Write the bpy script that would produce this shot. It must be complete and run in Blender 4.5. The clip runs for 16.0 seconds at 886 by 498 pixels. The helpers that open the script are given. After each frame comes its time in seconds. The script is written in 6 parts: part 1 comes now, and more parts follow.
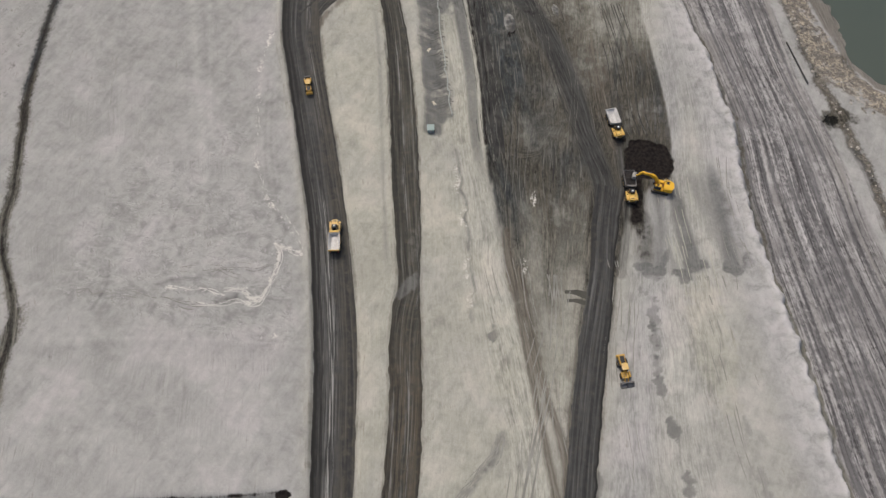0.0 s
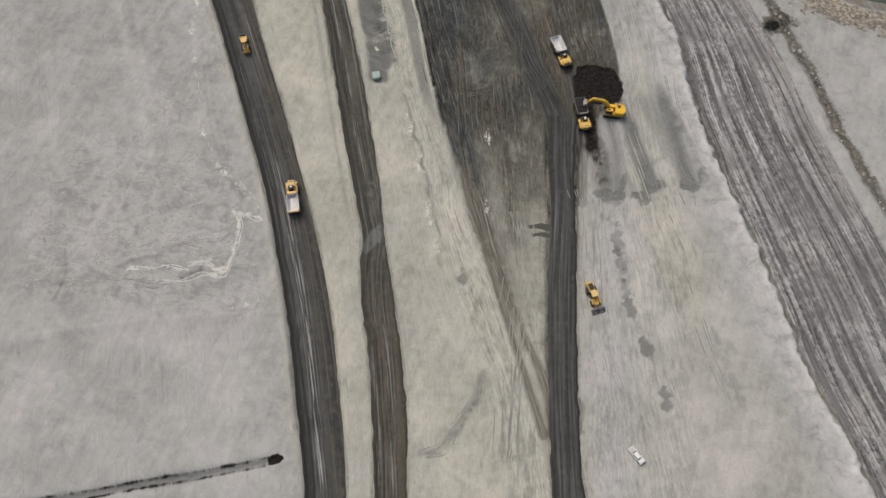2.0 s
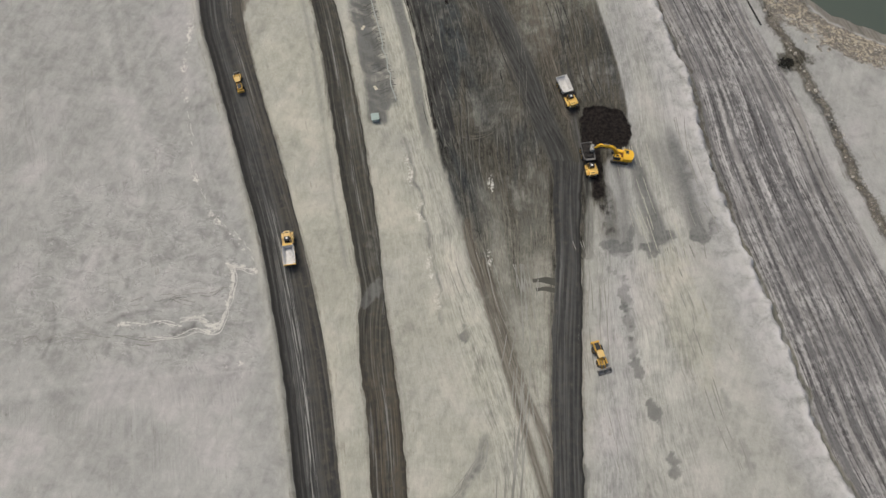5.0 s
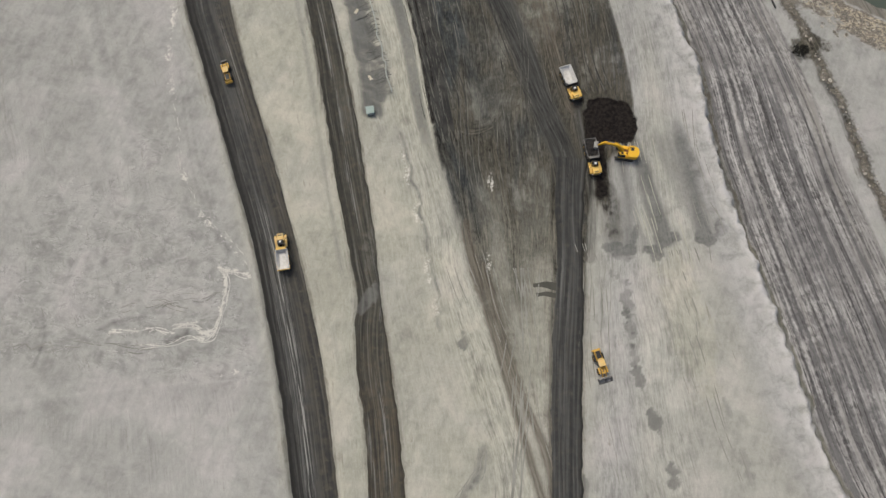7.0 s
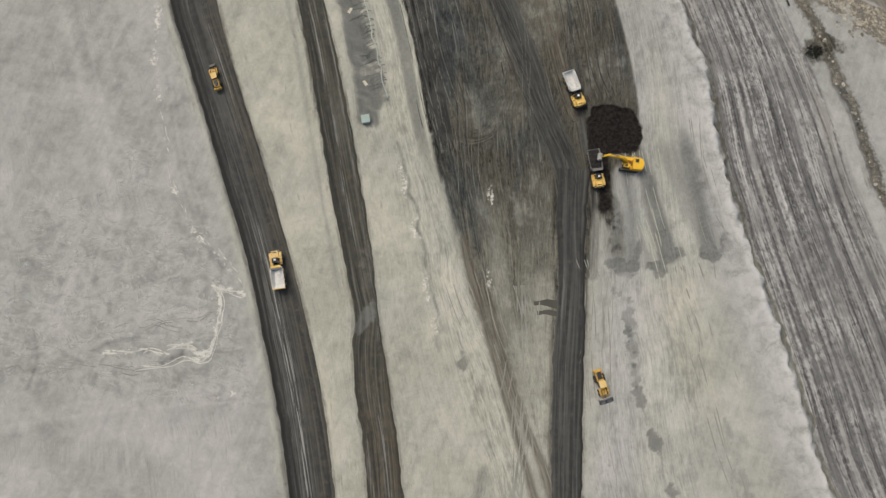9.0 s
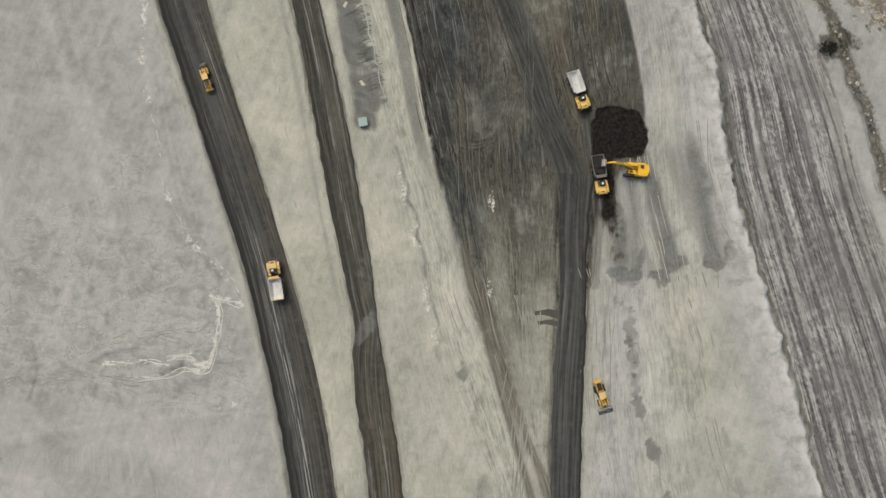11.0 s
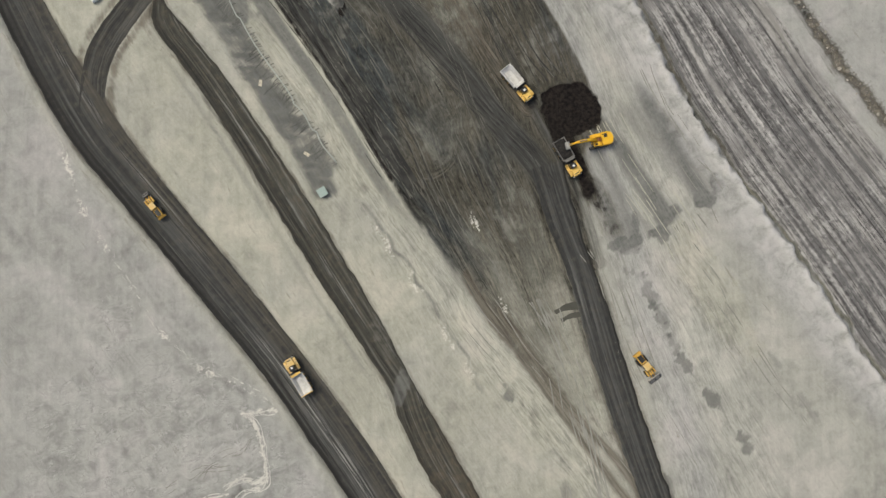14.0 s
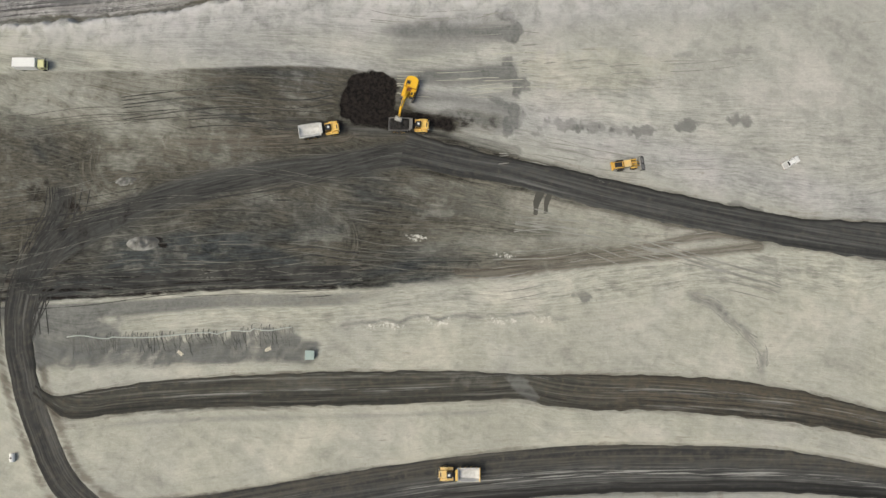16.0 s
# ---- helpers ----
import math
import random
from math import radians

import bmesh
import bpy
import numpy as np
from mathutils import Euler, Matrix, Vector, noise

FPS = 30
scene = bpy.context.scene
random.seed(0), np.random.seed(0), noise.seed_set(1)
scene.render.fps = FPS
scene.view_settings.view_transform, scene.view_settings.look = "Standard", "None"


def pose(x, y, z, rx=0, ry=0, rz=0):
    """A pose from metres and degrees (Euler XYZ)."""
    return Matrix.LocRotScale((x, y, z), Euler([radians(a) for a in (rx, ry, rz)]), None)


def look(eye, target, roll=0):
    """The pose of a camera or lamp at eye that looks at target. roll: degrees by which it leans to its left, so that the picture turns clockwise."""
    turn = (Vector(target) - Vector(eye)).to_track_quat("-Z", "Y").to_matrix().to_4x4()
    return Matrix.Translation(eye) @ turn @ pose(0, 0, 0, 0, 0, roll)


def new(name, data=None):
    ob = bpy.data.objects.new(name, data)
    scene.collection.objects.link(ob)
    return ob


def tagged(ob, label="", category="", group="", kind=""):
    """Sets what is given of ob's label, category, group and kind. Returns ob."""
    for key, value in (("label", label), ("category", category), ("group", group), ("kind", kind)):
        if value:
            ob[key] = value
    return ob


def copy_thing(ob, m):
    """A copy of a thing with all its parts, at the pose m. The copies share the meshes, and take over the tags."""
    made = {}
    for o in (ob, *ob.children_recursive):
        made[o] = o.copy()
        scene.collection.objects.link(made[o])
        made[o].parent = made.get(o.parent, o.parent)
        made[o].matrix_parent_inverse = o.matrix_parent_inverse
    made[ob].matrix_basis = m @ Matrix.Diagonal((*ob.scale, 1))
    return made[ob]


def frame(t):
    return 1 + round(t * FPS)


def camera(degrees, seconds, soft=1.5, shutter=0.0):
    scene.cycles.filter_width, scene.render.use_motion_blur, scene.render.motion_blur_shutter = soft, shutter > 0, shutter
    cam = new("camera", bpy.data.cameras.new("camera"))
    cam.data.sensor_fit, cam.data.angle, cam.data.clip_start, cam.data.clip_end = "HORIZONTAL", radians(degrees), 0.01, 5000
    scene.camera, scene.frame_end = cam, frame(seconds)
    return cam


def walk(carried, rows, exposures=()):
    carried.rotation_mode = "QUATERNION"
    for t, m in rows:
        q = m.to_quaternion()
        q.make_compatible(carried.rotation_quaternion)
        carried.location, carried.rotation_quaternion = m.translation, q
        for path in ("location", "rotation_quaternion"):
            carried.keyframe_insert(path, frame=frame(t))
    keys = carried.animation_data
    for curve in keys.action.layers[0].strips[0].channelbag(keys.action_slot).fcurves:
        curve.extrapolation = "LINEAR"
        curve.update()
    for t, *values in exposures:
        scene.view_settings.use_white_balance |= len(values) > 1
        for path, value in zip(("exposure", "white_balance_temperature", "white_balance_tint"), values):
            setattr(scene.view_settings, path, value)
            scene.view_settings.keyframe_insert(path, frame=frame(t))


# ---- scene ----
cam = camera(60.7, 16.0)
# seconds, x, y, z, pitch, roll, yaw
PATH = [
    (0.0, 10.40, -94.11, 177.94, -62.73, -0.80, 12.81),
    (0.5, 9.22, -94.00, 178.39, -62.79, -0.78, 5.89),
    (1.0, 8.92, -93.79, 178.66, -62.86, -0.55, 5.39),
    (1.5, 8.86, -93.46, 178.79, -64.22, -0.60, 5.33),
    (2.0, 8.80, -91.25, 179.29, -67.77, -0.75, 5.57),
    (2.5, 8.59, -88.24, 179.67, -68.76, -0.79, 5.69),
    (3.0, 8.32, -85.37, 179.99, -68.80, -0.77, 5.68),
    (3.5, 8.14, -82.16, 180.06, -68.80, -0.86, 5.81),
    (4.0, 7.82, -78.67, 180.16, -68.83, -0.85, 5.85),
    (6.3, 6.04, -59.56, 180.24, -72.69, -0.94, 5.78),
    (6.5, 5.89, -57.70, 180.39, -73.47, -0.85, 5.74),
    (7.0, 5.26, -52.29, 180.58, -74.66, -0.65, 5.50),
    (7.5, 4.81, -47.29, 180.60, -75.03, -0.58, 5.38),
    (8.0, 4.28, -42.57, 180.65, -75.58, -0.43, 5.19),
    (8.5, 3.70, -37.67, 180.64, -77.45, -0.16, 4.87),
    (11.0, 1.14, -12.52, 180.61, -85.00, 1.44, 3.13),
    (11.5, 0.80, -7.90, 180.44, -86.21, 1.70, 2.89),
    (12.0, 0.45, -3.70, 180.14, -87.32, 2.29, 2.27),
    (12.5, 0.00, -0.00, 180.00, -88.14, 4.56, 0.00),
    (13.0, -0.30, 2.47, 179.66, -88.09, 5.54, -4.78),
    (13.5, -0.65, 4.04, 179.42, -87.89, 7.88, -14.62),
    (14.0, -1.19, 5.86, 179.02, -87.90, 13.61, -29.91),
    (14.5, -1.26, 6.94, 178.60, -87.65, 16.03, -47.62),
    (15.0, -2.55, 6.03, 178.13, -86.65, 12.04, -59.30),
    (15.5, -5.63, 4.87, 177.22, -85.14, 6.06, -68.78),
    (16.0, -7.63, 4.11, 176.57, -84.10, -0.54, -75.07),
]
walk(cam, [(t, pose(x, y, z, 0, 0, yaw) @ pose(0, 0, 0, 90 + pitch) @ pose(0, 0, 0, 0, 0, roll)) for t, x, y, z, pitch, roll, yaw in PATH],
     exposures=[(0.0, 0.06, 6450, 10), (3.5, 0.06, 6480, 7), (7.0, 0.08, 6540, 6), (11.0, 0.1, 6600, 3), (14.5, 0.1, 6630, 3), (16.0, 0.2, 6610, 3)])

# ---- light: a bright overcast sky with a broad, veiled sun ----
world = bpy.data.worlds.new("overcast_sky")
scene.world = world
world.use_nodes = True
wn = world.node_tree.nodes
sky = wn.new("ShaderNodeTexSky")
sky.sky_type, sky.sun_disc = "NISHITA", False
sky.sun_elevation, sky.sun_rotation = radians(58), radians(-40)
sky.air_density, sky.dust_density, sky.ozone_density = 0.9, 6.0, 0.6
world.node_tree.links.new(sky.outputs["Color"], wn["Background"].inputs["Color"])
wn["Background"].inputs["Strength"].default_value = 0.10
sun = new("sun", bpy.data.lights.new("sun", "SUN"))
sun.data.energy, sun.data.angle, sun.data.color = 1.2, radians(25), (1.0, 0.93, 0.84)
sun.matrix_world = look((-60, 70, 150), (0, 0, 0))


# ---- small node helpers ----
class Mat:
    """A node material with shorthand for its nodes."""

    def __init__(self, name, rough=0.9, metal=0.0):
        self.m = bpy.data.materials.new(name)
        self.m.use_nodes = True
        self.t = self.m.node_tree
        self.b = self.t.nodes["Principled BSDF"]
        self.b.inputs["Roughness"].default_value = rough
        self.b.inputs["Metallic"].default_value = metal

    def link(self, a, b):
        self.t.links.new(a, b)

    def put(self, sock, v):
        if isinstance(v, (int, float)):
            sock.default_value = v
        elif isinstance(v, tuple):
            sock.default_value = (*v, 1.0) if len(v) == 3 and sock.type == "RGBA" else v
        else:
            self.link(v, sock)

    def math(self, op, a, b=0.0, clamp=False):
        n = self.t.nodes.new("ShaderNodeMath")
        n.operation, n.use_clamp = op, clamp
        self.put(n.inputs[0], a)
        self.put(n.inputs[1], b)
        return n.outputs[0]

    def attr(self, name):
        n = self.t.nodes.new("ShaderNodeAttribute")
        n.attribute_name = name
        return n.outputs["Fac"]

    def obj(self):
        return self.t.nodes.new("ShaderNodeTexCoord").outputs["Object"]

    def uv(self):
        return self.t.nodes.new("ShaderNodeTexCoord").outputs["UV"]

    def pair(self, a, b):
        c = self.t.nodes.new("ShaderNodeCombineXYZ")
        self.link(a, c.inputs[0])
        self.link(b, c.inputs[1])
        return c.outputs[0]

    def swayed(self, vec, ob, scale, amount):
        """Coordinates pushed sideways by a slow noise."""
        n = self.math("MULTIPLY", self.math("SUBTRACT", self.noise(ob, scale, (1, 1, 1), 2, 0.5), 0.5), amount)
        c = self.t.nodes.new("ShaderNodeCombineXYZ")
        self.link(n, c.inputs[0])
        a = self.t.nodes.new("ShaderNodeVectorMath")
        self.link(vec, a.inputs[0])
        self.link(c.outputs[0], a.inputs[1])
        return a.outputs[0]

    def noise(self, vec, scale, stretch=(1, 1, 1), detail=4.0, rough=0.55, warp=0.0, turn=0.0):
        if turn:
            tn = self.t.nodes.new("ShaderNodeMapping")
            tn.inputs["Rotation"].default_value = (0, 0, radians(turn))
            self.link(vec, tn.inputs["Vector"])
            vec = tn.outputs[0]
        mp = self.t.nodes.new("ShaderNodeMapping")
        mp.inputs["Scale"].default_value = tuple(scale * s for s in stretch)
        self.link(vec, mp.inputs["Vector"])
        n = self.t.nodes.new("ShaderNodeTexNoise")
        n.inputs["Scale"].default_value = 1.0
        n.inputs["Detail"].default_value = detail
        n.inputs["Roughness"].default_value = rough
        n.inputs["Distortion"].default_value = warp
        self.link(mp.outputs[0], n.inputs["Vector"])
        return n.outputs["Fac"]

    def ramp(self, v, lo, hi, a=0.0, b=1.0):
        n = self.t.nodes.new("ShaderNodeMapRange")
        n.interpolation_type = "SMOOTHSTEP"
        self.put(n.inputs["Value"], v)
        for k, x in (("From Min", lo), ("From Max", hi), ("To Min", a), ("To Max", b)):
            n.inputs[k].default_value = x
        return n.outputs["Result"]

    def mix(self, fac, a, b, mode="MIX"):
        n = self.t.nodes.new("ShaderNodeMix")
        n.data_type, n.blend_type = "RGBA", mode
        self.put(n.inputs["Factor"], fac)
        self.put(n.inputs["A"], a)
        self.put(n.inputs["B"], b)
        return n.outputs["Result"]

    def colour(self, c):
        self.put(self.b.inputs["Base Color"], c)
        return self

    def bump(self, h, strength, dist):
        n = self.t.nodes.new("ShaderNodeBump")
        n.inputs["Strength"].default_value = strength
        n.inputs["Distance"].default_value = dist
        self.link(h, n.inputs["Height"])
        self.link(n.outputs[0], self.b.inputs["Normal"])
        return self


GREY, WARM = (0.374, 0.374, 0.354), (0.418, 0.415, 0.352)


def ground_material():
    g = Mat("ash_ground", 0.95)
    g.b.inputs["Specular IOR Level"].default_value = 0.2
    uv, ob = g.uv(), g.obj()
    sw = g.swayed(uv, ob, 0.03, 5.0)
    lanes = g.pair(g.attr("lane_u"), g.attr("lane_v"))

    def dev(n, k):
        return g.math("MULTIPLY", g.math("SUBTRACT", n, 0.5), k)

    def total(*terms):
        out = terms[0]
        for t in terms[1:]:
            out = g.math("ADD", out, t)
        return out

    dark, black, warm, white = g.attr("dark"), g.attr("black"), g.attr("warm"), g.attr("white")
    plain, rubble, streaky, stripe, fringe = g.attr("plain"), g.attr("rubble"), g.attr("streaky"), g.attr("stripe"), g.attr("fringe")
    along = g.ramp(g.attr("lane_w"), 0.12, 0.55)
    # grain drawn out along the traffic
    s1 = g.mix(along, g.noise(sw, 1.0, (1.7, 0.10, 1), 6, 0.70, 0.15), g.noise(lanes, 1.0, (1.9, 0.07, 1), 5, 0.68))
    s2 = g.mix(along, g.noise(sw, 1.0, (0.50, 0.045, 1), 6, 0.64, 0.3), g.noise(lanes, 1.0, (0.7, 0.03, 1), 5, 0.62))
    hair = g.noise(sw, 1.0, (5.2, 0.40, 1), 3, 0.7, 0.2)
    tint = total(dev(g.noise(sw, 1.0, (0.10, 0.022, 1), 5, 0.6, 0.5), 1.0), g.attr("tone"))
    # patches with no direction
    c1 = g.noise(ob, 0.055, (1, 1, 1), 6, 0.58, 0.35)
    c2 = g.noise(ob, 0.30, (1, 1, 1), 7, 0.64, 0.45)
    c3 = g.noise(ob, 1.25, (1, 1, 1), 5, 0.66, 0.3)
    crumple = g.noise(ob, 0.20, (1, 1.5, 1), 7, 0.62, 1.3)
    smear = g.noise(ob, 1.0, (0.55, 0.06, 1), 5, 0.62, 0.4, 16)
    grit = g.noise(ob, 4.4, (1, 1, 1), 3, 0.65)
    # pale ash
    pale = g.mix(warm, GREY, WARM)
    pale = g.mix(g.math("MULTIPLY", g.ramp(c1, 0.50, 0.64), 0.35), pale, g.mix(warm, (0.40, 0.375, 0.375), (0.47, 0.44, 0.375)))
    broken = g.ramp(total(g.attr("crumple"), dev(c1, 1.2)), 0.25, 0.75)
    loose = total(dev(c1, 0.80), dev(c2, 0.85), dev(c3, 0.26), dev(smear, 0.42), g.math("MULTIPLY", broken, dev(crumple, 1.15)))
    drawn = g.math("MULTIPLY", streaky, total(dev(s1, 2.4), dev(s2, 1.4), dev(hair, 1.7)))
    pale = g.mix(1.0, pale, g.math("MAXIMUM", total(1.0, loose, drawn, g.attr("shade")), 0.25), "MULTIPLY")
    stain = g.math("MULTIPLY", g.ramp(total(crumple, dev(c2, 0.6)), 0.58, 0.72), g.math("MULTIPLY", broken, 0.45))
    pale = g.mix(stain, pale, (0.24, 0.235, 0.23))
    # fine wrinkles of the dried crust, shaded side painted dark and lit side pale
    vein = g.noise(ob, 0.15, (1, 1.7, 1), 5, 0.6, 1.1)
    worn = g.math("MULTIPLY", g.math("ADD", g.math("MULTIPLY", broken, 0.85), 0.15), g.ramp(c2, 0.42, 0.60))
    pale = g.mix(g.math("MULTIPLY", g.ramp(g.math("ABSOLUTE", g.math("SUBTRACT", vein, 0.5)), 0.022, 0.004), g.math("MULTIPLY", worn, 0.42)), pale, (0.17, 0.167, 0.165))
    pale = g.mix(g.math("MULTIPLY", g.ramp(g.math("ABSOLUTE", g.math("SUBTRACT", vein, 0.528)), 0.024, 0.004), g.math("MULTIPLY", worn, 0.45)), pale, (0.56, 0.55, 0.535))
    # dark soil
    soil = g.mix(g.ramp(tint, -0.02, 0.20), (0.042, 0.047, 0.048), (0.074, 0.069, 0.055))
    soil = g.mix(g.math("MULTIPLY", g.ramp(total(g.attr("dry"), dev(s2, 1.6), dev(c2, 0.8)), 0.1, 1.0), 0.85), soil, (0.140, 0.136, 0.113))
    soil = g.mix(1.0, soil, g.math("MAXIMUM", total(1.0, dev(s1, 4.2), dev(s2, 2.8), dev(hair, 2.6), dev(c2, 1.2), dev(c3, 1.2)), 0.15), "MULTIPLY")
    crust = g.ramp(total(g.math("MULTIPLY", s1, 0.5), g.math("MULTIPLY", s2, 0.3), g.math("MULTIPLY", c2, 0.2), g.math("MULTIPLY", g.attr("dry"), 0.05)), 0.55, 0.67)
    soil = g.mix(g.math("MULTIPLY", crust, g.math("SUBTRACT", 0.62, g.math("MULTIPLY", along, 0.3))), soil, (0.225, 0.217, 0.18))
    brk = total(g.math("MULTIPLY", s1, 0.34), g.math("MULTIPLY", s2, 0.36), g.math("MULTIPLY", c2, 0.3))
    brk = g.mix(plain, brk, g.mix(0.5, c2, c3))
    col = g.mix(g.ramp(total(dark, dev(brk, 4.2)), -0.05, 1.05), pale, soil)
    bw = g.ramp(total(g.attr("brown"), dev(g.mix(0.5, s1, s2), 3.2), dev(c2, 1.6)), 0.2, 1.0)
    col = g.mix(g.math("MULTIPLY", bw, 0.78), col, g.mix(g.ramp(s1, 0.38, 0.62), (0.070, 0.060, 0.046), (0.195, 0.175, 0.142)))
    # damp or scraped grey patches, painted shade of scarp and road band, and beaten lanes
    gy = g.ramp(total(g.attr("grey"), dev(g.mix(0.5, c2, s1), 1.9)), 0.05, 0.9)
    wet = g.mix(1.0, (0.150, 0.153, 0.146), g.math("MAXIMUM", total(1.0, dev(s1, 1.1), dev(c2, 1.2), dev(c3, 1.0)), 0.3), "MULTIPLY")
    col = g.mix(g.math("MULTIPLY", gy, 0.85), col, wet)
    ln = g.ramp(total(g.attr("lane"), dev(g.mix(0.6, s1, s2), 1.6)), 0.2, 0.85)
    beaten = g.mix(1.0, (0.062, 0.064, 0.062), g.math("MAXIMUM", total(1.0, dev(s1, 3.0), dev(s2, 1.8), dev(c2, 0.8)), 0.3), "MULTIPLY")
    col = g.mix(g.math("MULTIPLY", ln, 0.85), col, beaten)
    # plough-like stripes of the lower floor
    line = g.noise(uv, 1.0, (0.55, 0.016, 1), 5, 0.66, 0.15)
    fine = g.noise(uv, 1.0, (1.35, 0.035, 1), 6, 0.70, 0.2)
    rib = g.noise(uv, 1.0, (1.1, 0.75, 1), 5, 0.62, 0.6)
    field = g.mix(g.ramp(total(line, dev(rib, 0.25), dev(c2, 0.3)), 0.42, 0.60), (0.145, 0.142, 0.142), (0.41, 0.40, 0.388))
    field = g.mix(1.0, field, g.math("MAXIMUM", total(1.0, dev(fine, 2.2), dev(rib, 0.9), dev(c1, 0.9), dev(c3, 0.4)), 0.25), "MULTIPLY")
    field = g.mix(g.math("MULTIPLY", g.ramp(total(fine, dev(rib, 0.25)), 0.475, 0.37), 0.85), field, (0.060, 0.058, 0.058))
    field = g.mix(g.math("MULTIPLY", g.ramp(total(c1, dev(line, 0.5), dev(rib, 0.3)), 0.53, 0.64), 0.55), field, (0.105, 0.102, 0.102))
    field = g.mix(g.math("MULTIPLY", g.attr("sandy"), g.ramp(line, 0.40, 0.60)), field, g.mix(fine, (0.17, 0.163, 0.15), (0.40, 0.388, 0.36)))
    col = g.mix(g.ramp(total(stripe, dev(g.mix(0.5, fine, c3), 0.9)), 0.3, 0.6), col, field)
    # slumped pale lip of the bench
    lip = g.math("MULTIPLY", fringe, g.ramp(total(c2, dev(c3, 0.25)), 0.30, 0.60))
    col = g.mix(g.math("MULTIPLY", lip, 0.85), col, (0.62, 0.608, 0.603))
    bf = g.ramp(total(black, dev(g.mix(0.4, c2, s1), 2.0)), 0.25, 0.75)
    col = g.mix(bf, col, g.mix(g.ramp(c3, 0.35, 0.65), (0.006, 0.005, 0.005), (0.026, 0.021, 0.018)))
    wf = g.ramp(total(white, dev(c3, 2.6), dev(c2, 1.6), dev(grit, 0.5)), 0.38, 0.80)
    col = g.mix(g.math("MULTIPLY", g.math("MULTIPLY", wf, g.ramp(white, 0.06, 0.30)), 0.9), col, (0.68, 0.665, 0.61))
    rb = g.mix(g.ramp(c3, 0.40, 0.60), (0.13, 0.118, 0.10), (0.44, 0.39, 0.30))
    rb = g.mix(g.math("MULTIPLY", g.ramp(c2, 0.47, 0.56), 0.75), rb, (0.135, 0.125, 0.115))
    rb = g.mix(g.ramp(grit, 0.60, 0.70), rb, (0.62, 0.59, 0.52))
    col = g.mix(g.ramp(total(rubble, dev(c2, 1.8)), 0.35, 0.7), col, rb)
    col = g.mix(0.35, col, g.mix(grit, (0.30, 0.30, 0.30), (0.70, 0.70, 0.70)), "OVERLAY")
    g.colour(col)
    h = total(g.math("MULTIPLY", s1, 0.6), g.math("MULTIPLY", grit, 0.2), g.math("MULTIPLY", c2, 0.5), g.math("MULTIPLY", c3, 0.35))
    g.bump(h, 0.8, 0.35)
    return g.m


def road_material(name, lo, hi, brown, pale_amount):
    """Beaten coal-dark track: streaks along its length, pale scraped lines."""
    g = Mat(name, 0.85)
    g.b.inputs["Specular IOR Level"].default_value = 0.3
    uv, ob = g.uv(), g.obj()
    fine = g.noise(uv, 1.0, (1.9, 0.05, 1), 6, 0.68, 0.2)
    mid = g.noise(uv, 1.0, (0.8, 0.02, 1), 4, 0.5, 0.4)
    clot = g.noise(ob, 0.6, (1, 1, 1), 5, 0.6, 0.5)
    grit = g.noise(ob, 4.0, (1, 1, 1), 4, 0.65)
    col = g.mix(g.ramp(mid, 0.42, 0.58), lo, hi)
    col = g.mix(g.math("MULTIPLY", g.ramp(clot, 0.45, 0.7), 0.5), col, brown)
    col = g.mix(g.math("MULTIPLY", g.attr("brownish"), g.ramp(g.mix(0.5, mid, clot), 0.36, 0.60)), col, tuple(1.12 * c for c in brown))
    dust = g.math("ADD", g.math("ADD", 1.0, g.math("MULTIPLY", g.math("SUBTRACT", fine, 0.5), 1.3)), g.math("MULTIPLY", g.math("SUBTRACT", clot, 0.5), 0.9))
    col = g.mix(1.0, col, g.math("MAXIMUM", dust, 0.3), "MULTIPLY")
    worn = g.attr("worn")
    col = g.mix(g.math("MULTIPLY", g.ramp(fine, 0.48, 0.40), worn), col, (0.020, 0.020, 0.019))
    line = g.math("MULTIPLY", g.ramp(fine, 0.52, 0.63), g.ramp(mid, 0.40, 0.56))
    col = g.mix(g.math("MULTIPLY", g.math("MULTIPLY", line, pale_amount), g.math("ADD", worn, 0.25)), col, (0.30, 0.30, 0.285))
    col = g.mix(g.math("MULTIPLY", g.attr("lit_edge"), g.ramp(g.noise(uv, 1.0, (2.2, 0.05, 1), 5, 0.65, 0.4), 0.50, 0.60)), col, (0.33, 0.33, 0.31))
    col = g.mix(g.math("MULTIPLY", g.ramp(g.math("ADD", g.attr("patch"), g.math("MULTIPLY", g.math("SUBTRACT", g.mix(0.5, clot, fine), 0.5), 2.6)), 0.15, 1.1), 0.8), col, (0.17, 0.172, 0.16))
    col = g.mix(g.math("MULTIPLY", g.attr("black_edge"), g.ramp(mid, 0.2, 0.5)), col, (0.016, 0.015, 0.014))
    col = g.mix(0.3, col, g.mix(grit, (0.3, 0.3, 0.3), (0.7, 0.7, 0.7)), "OVERLAY")
    g.colour(col)
    g.bump(g.math("ADD", g.math("MULTIPLY", fine, 0.8), g.math("MULTIPLY", grit, 0.3)), 0.5, 0.2)
    return g.m


GROUND = ground_material()
ROAD_GREY = road_material("haul_road_grey", (0.040, 0.041, 0.040), (0.072, 0.073, 0.070), (0.064, 0.058, 0.046), 0.14)
ROAD_BROWN = road_material("haul_road_brown", (0.050, 0.050, 0.042), (0.078, 0.076, 0.062), (0.082, 0.066, 0.046), 0.25)

# ---- plan: lines of the site as x over y (y runs up the site) ----


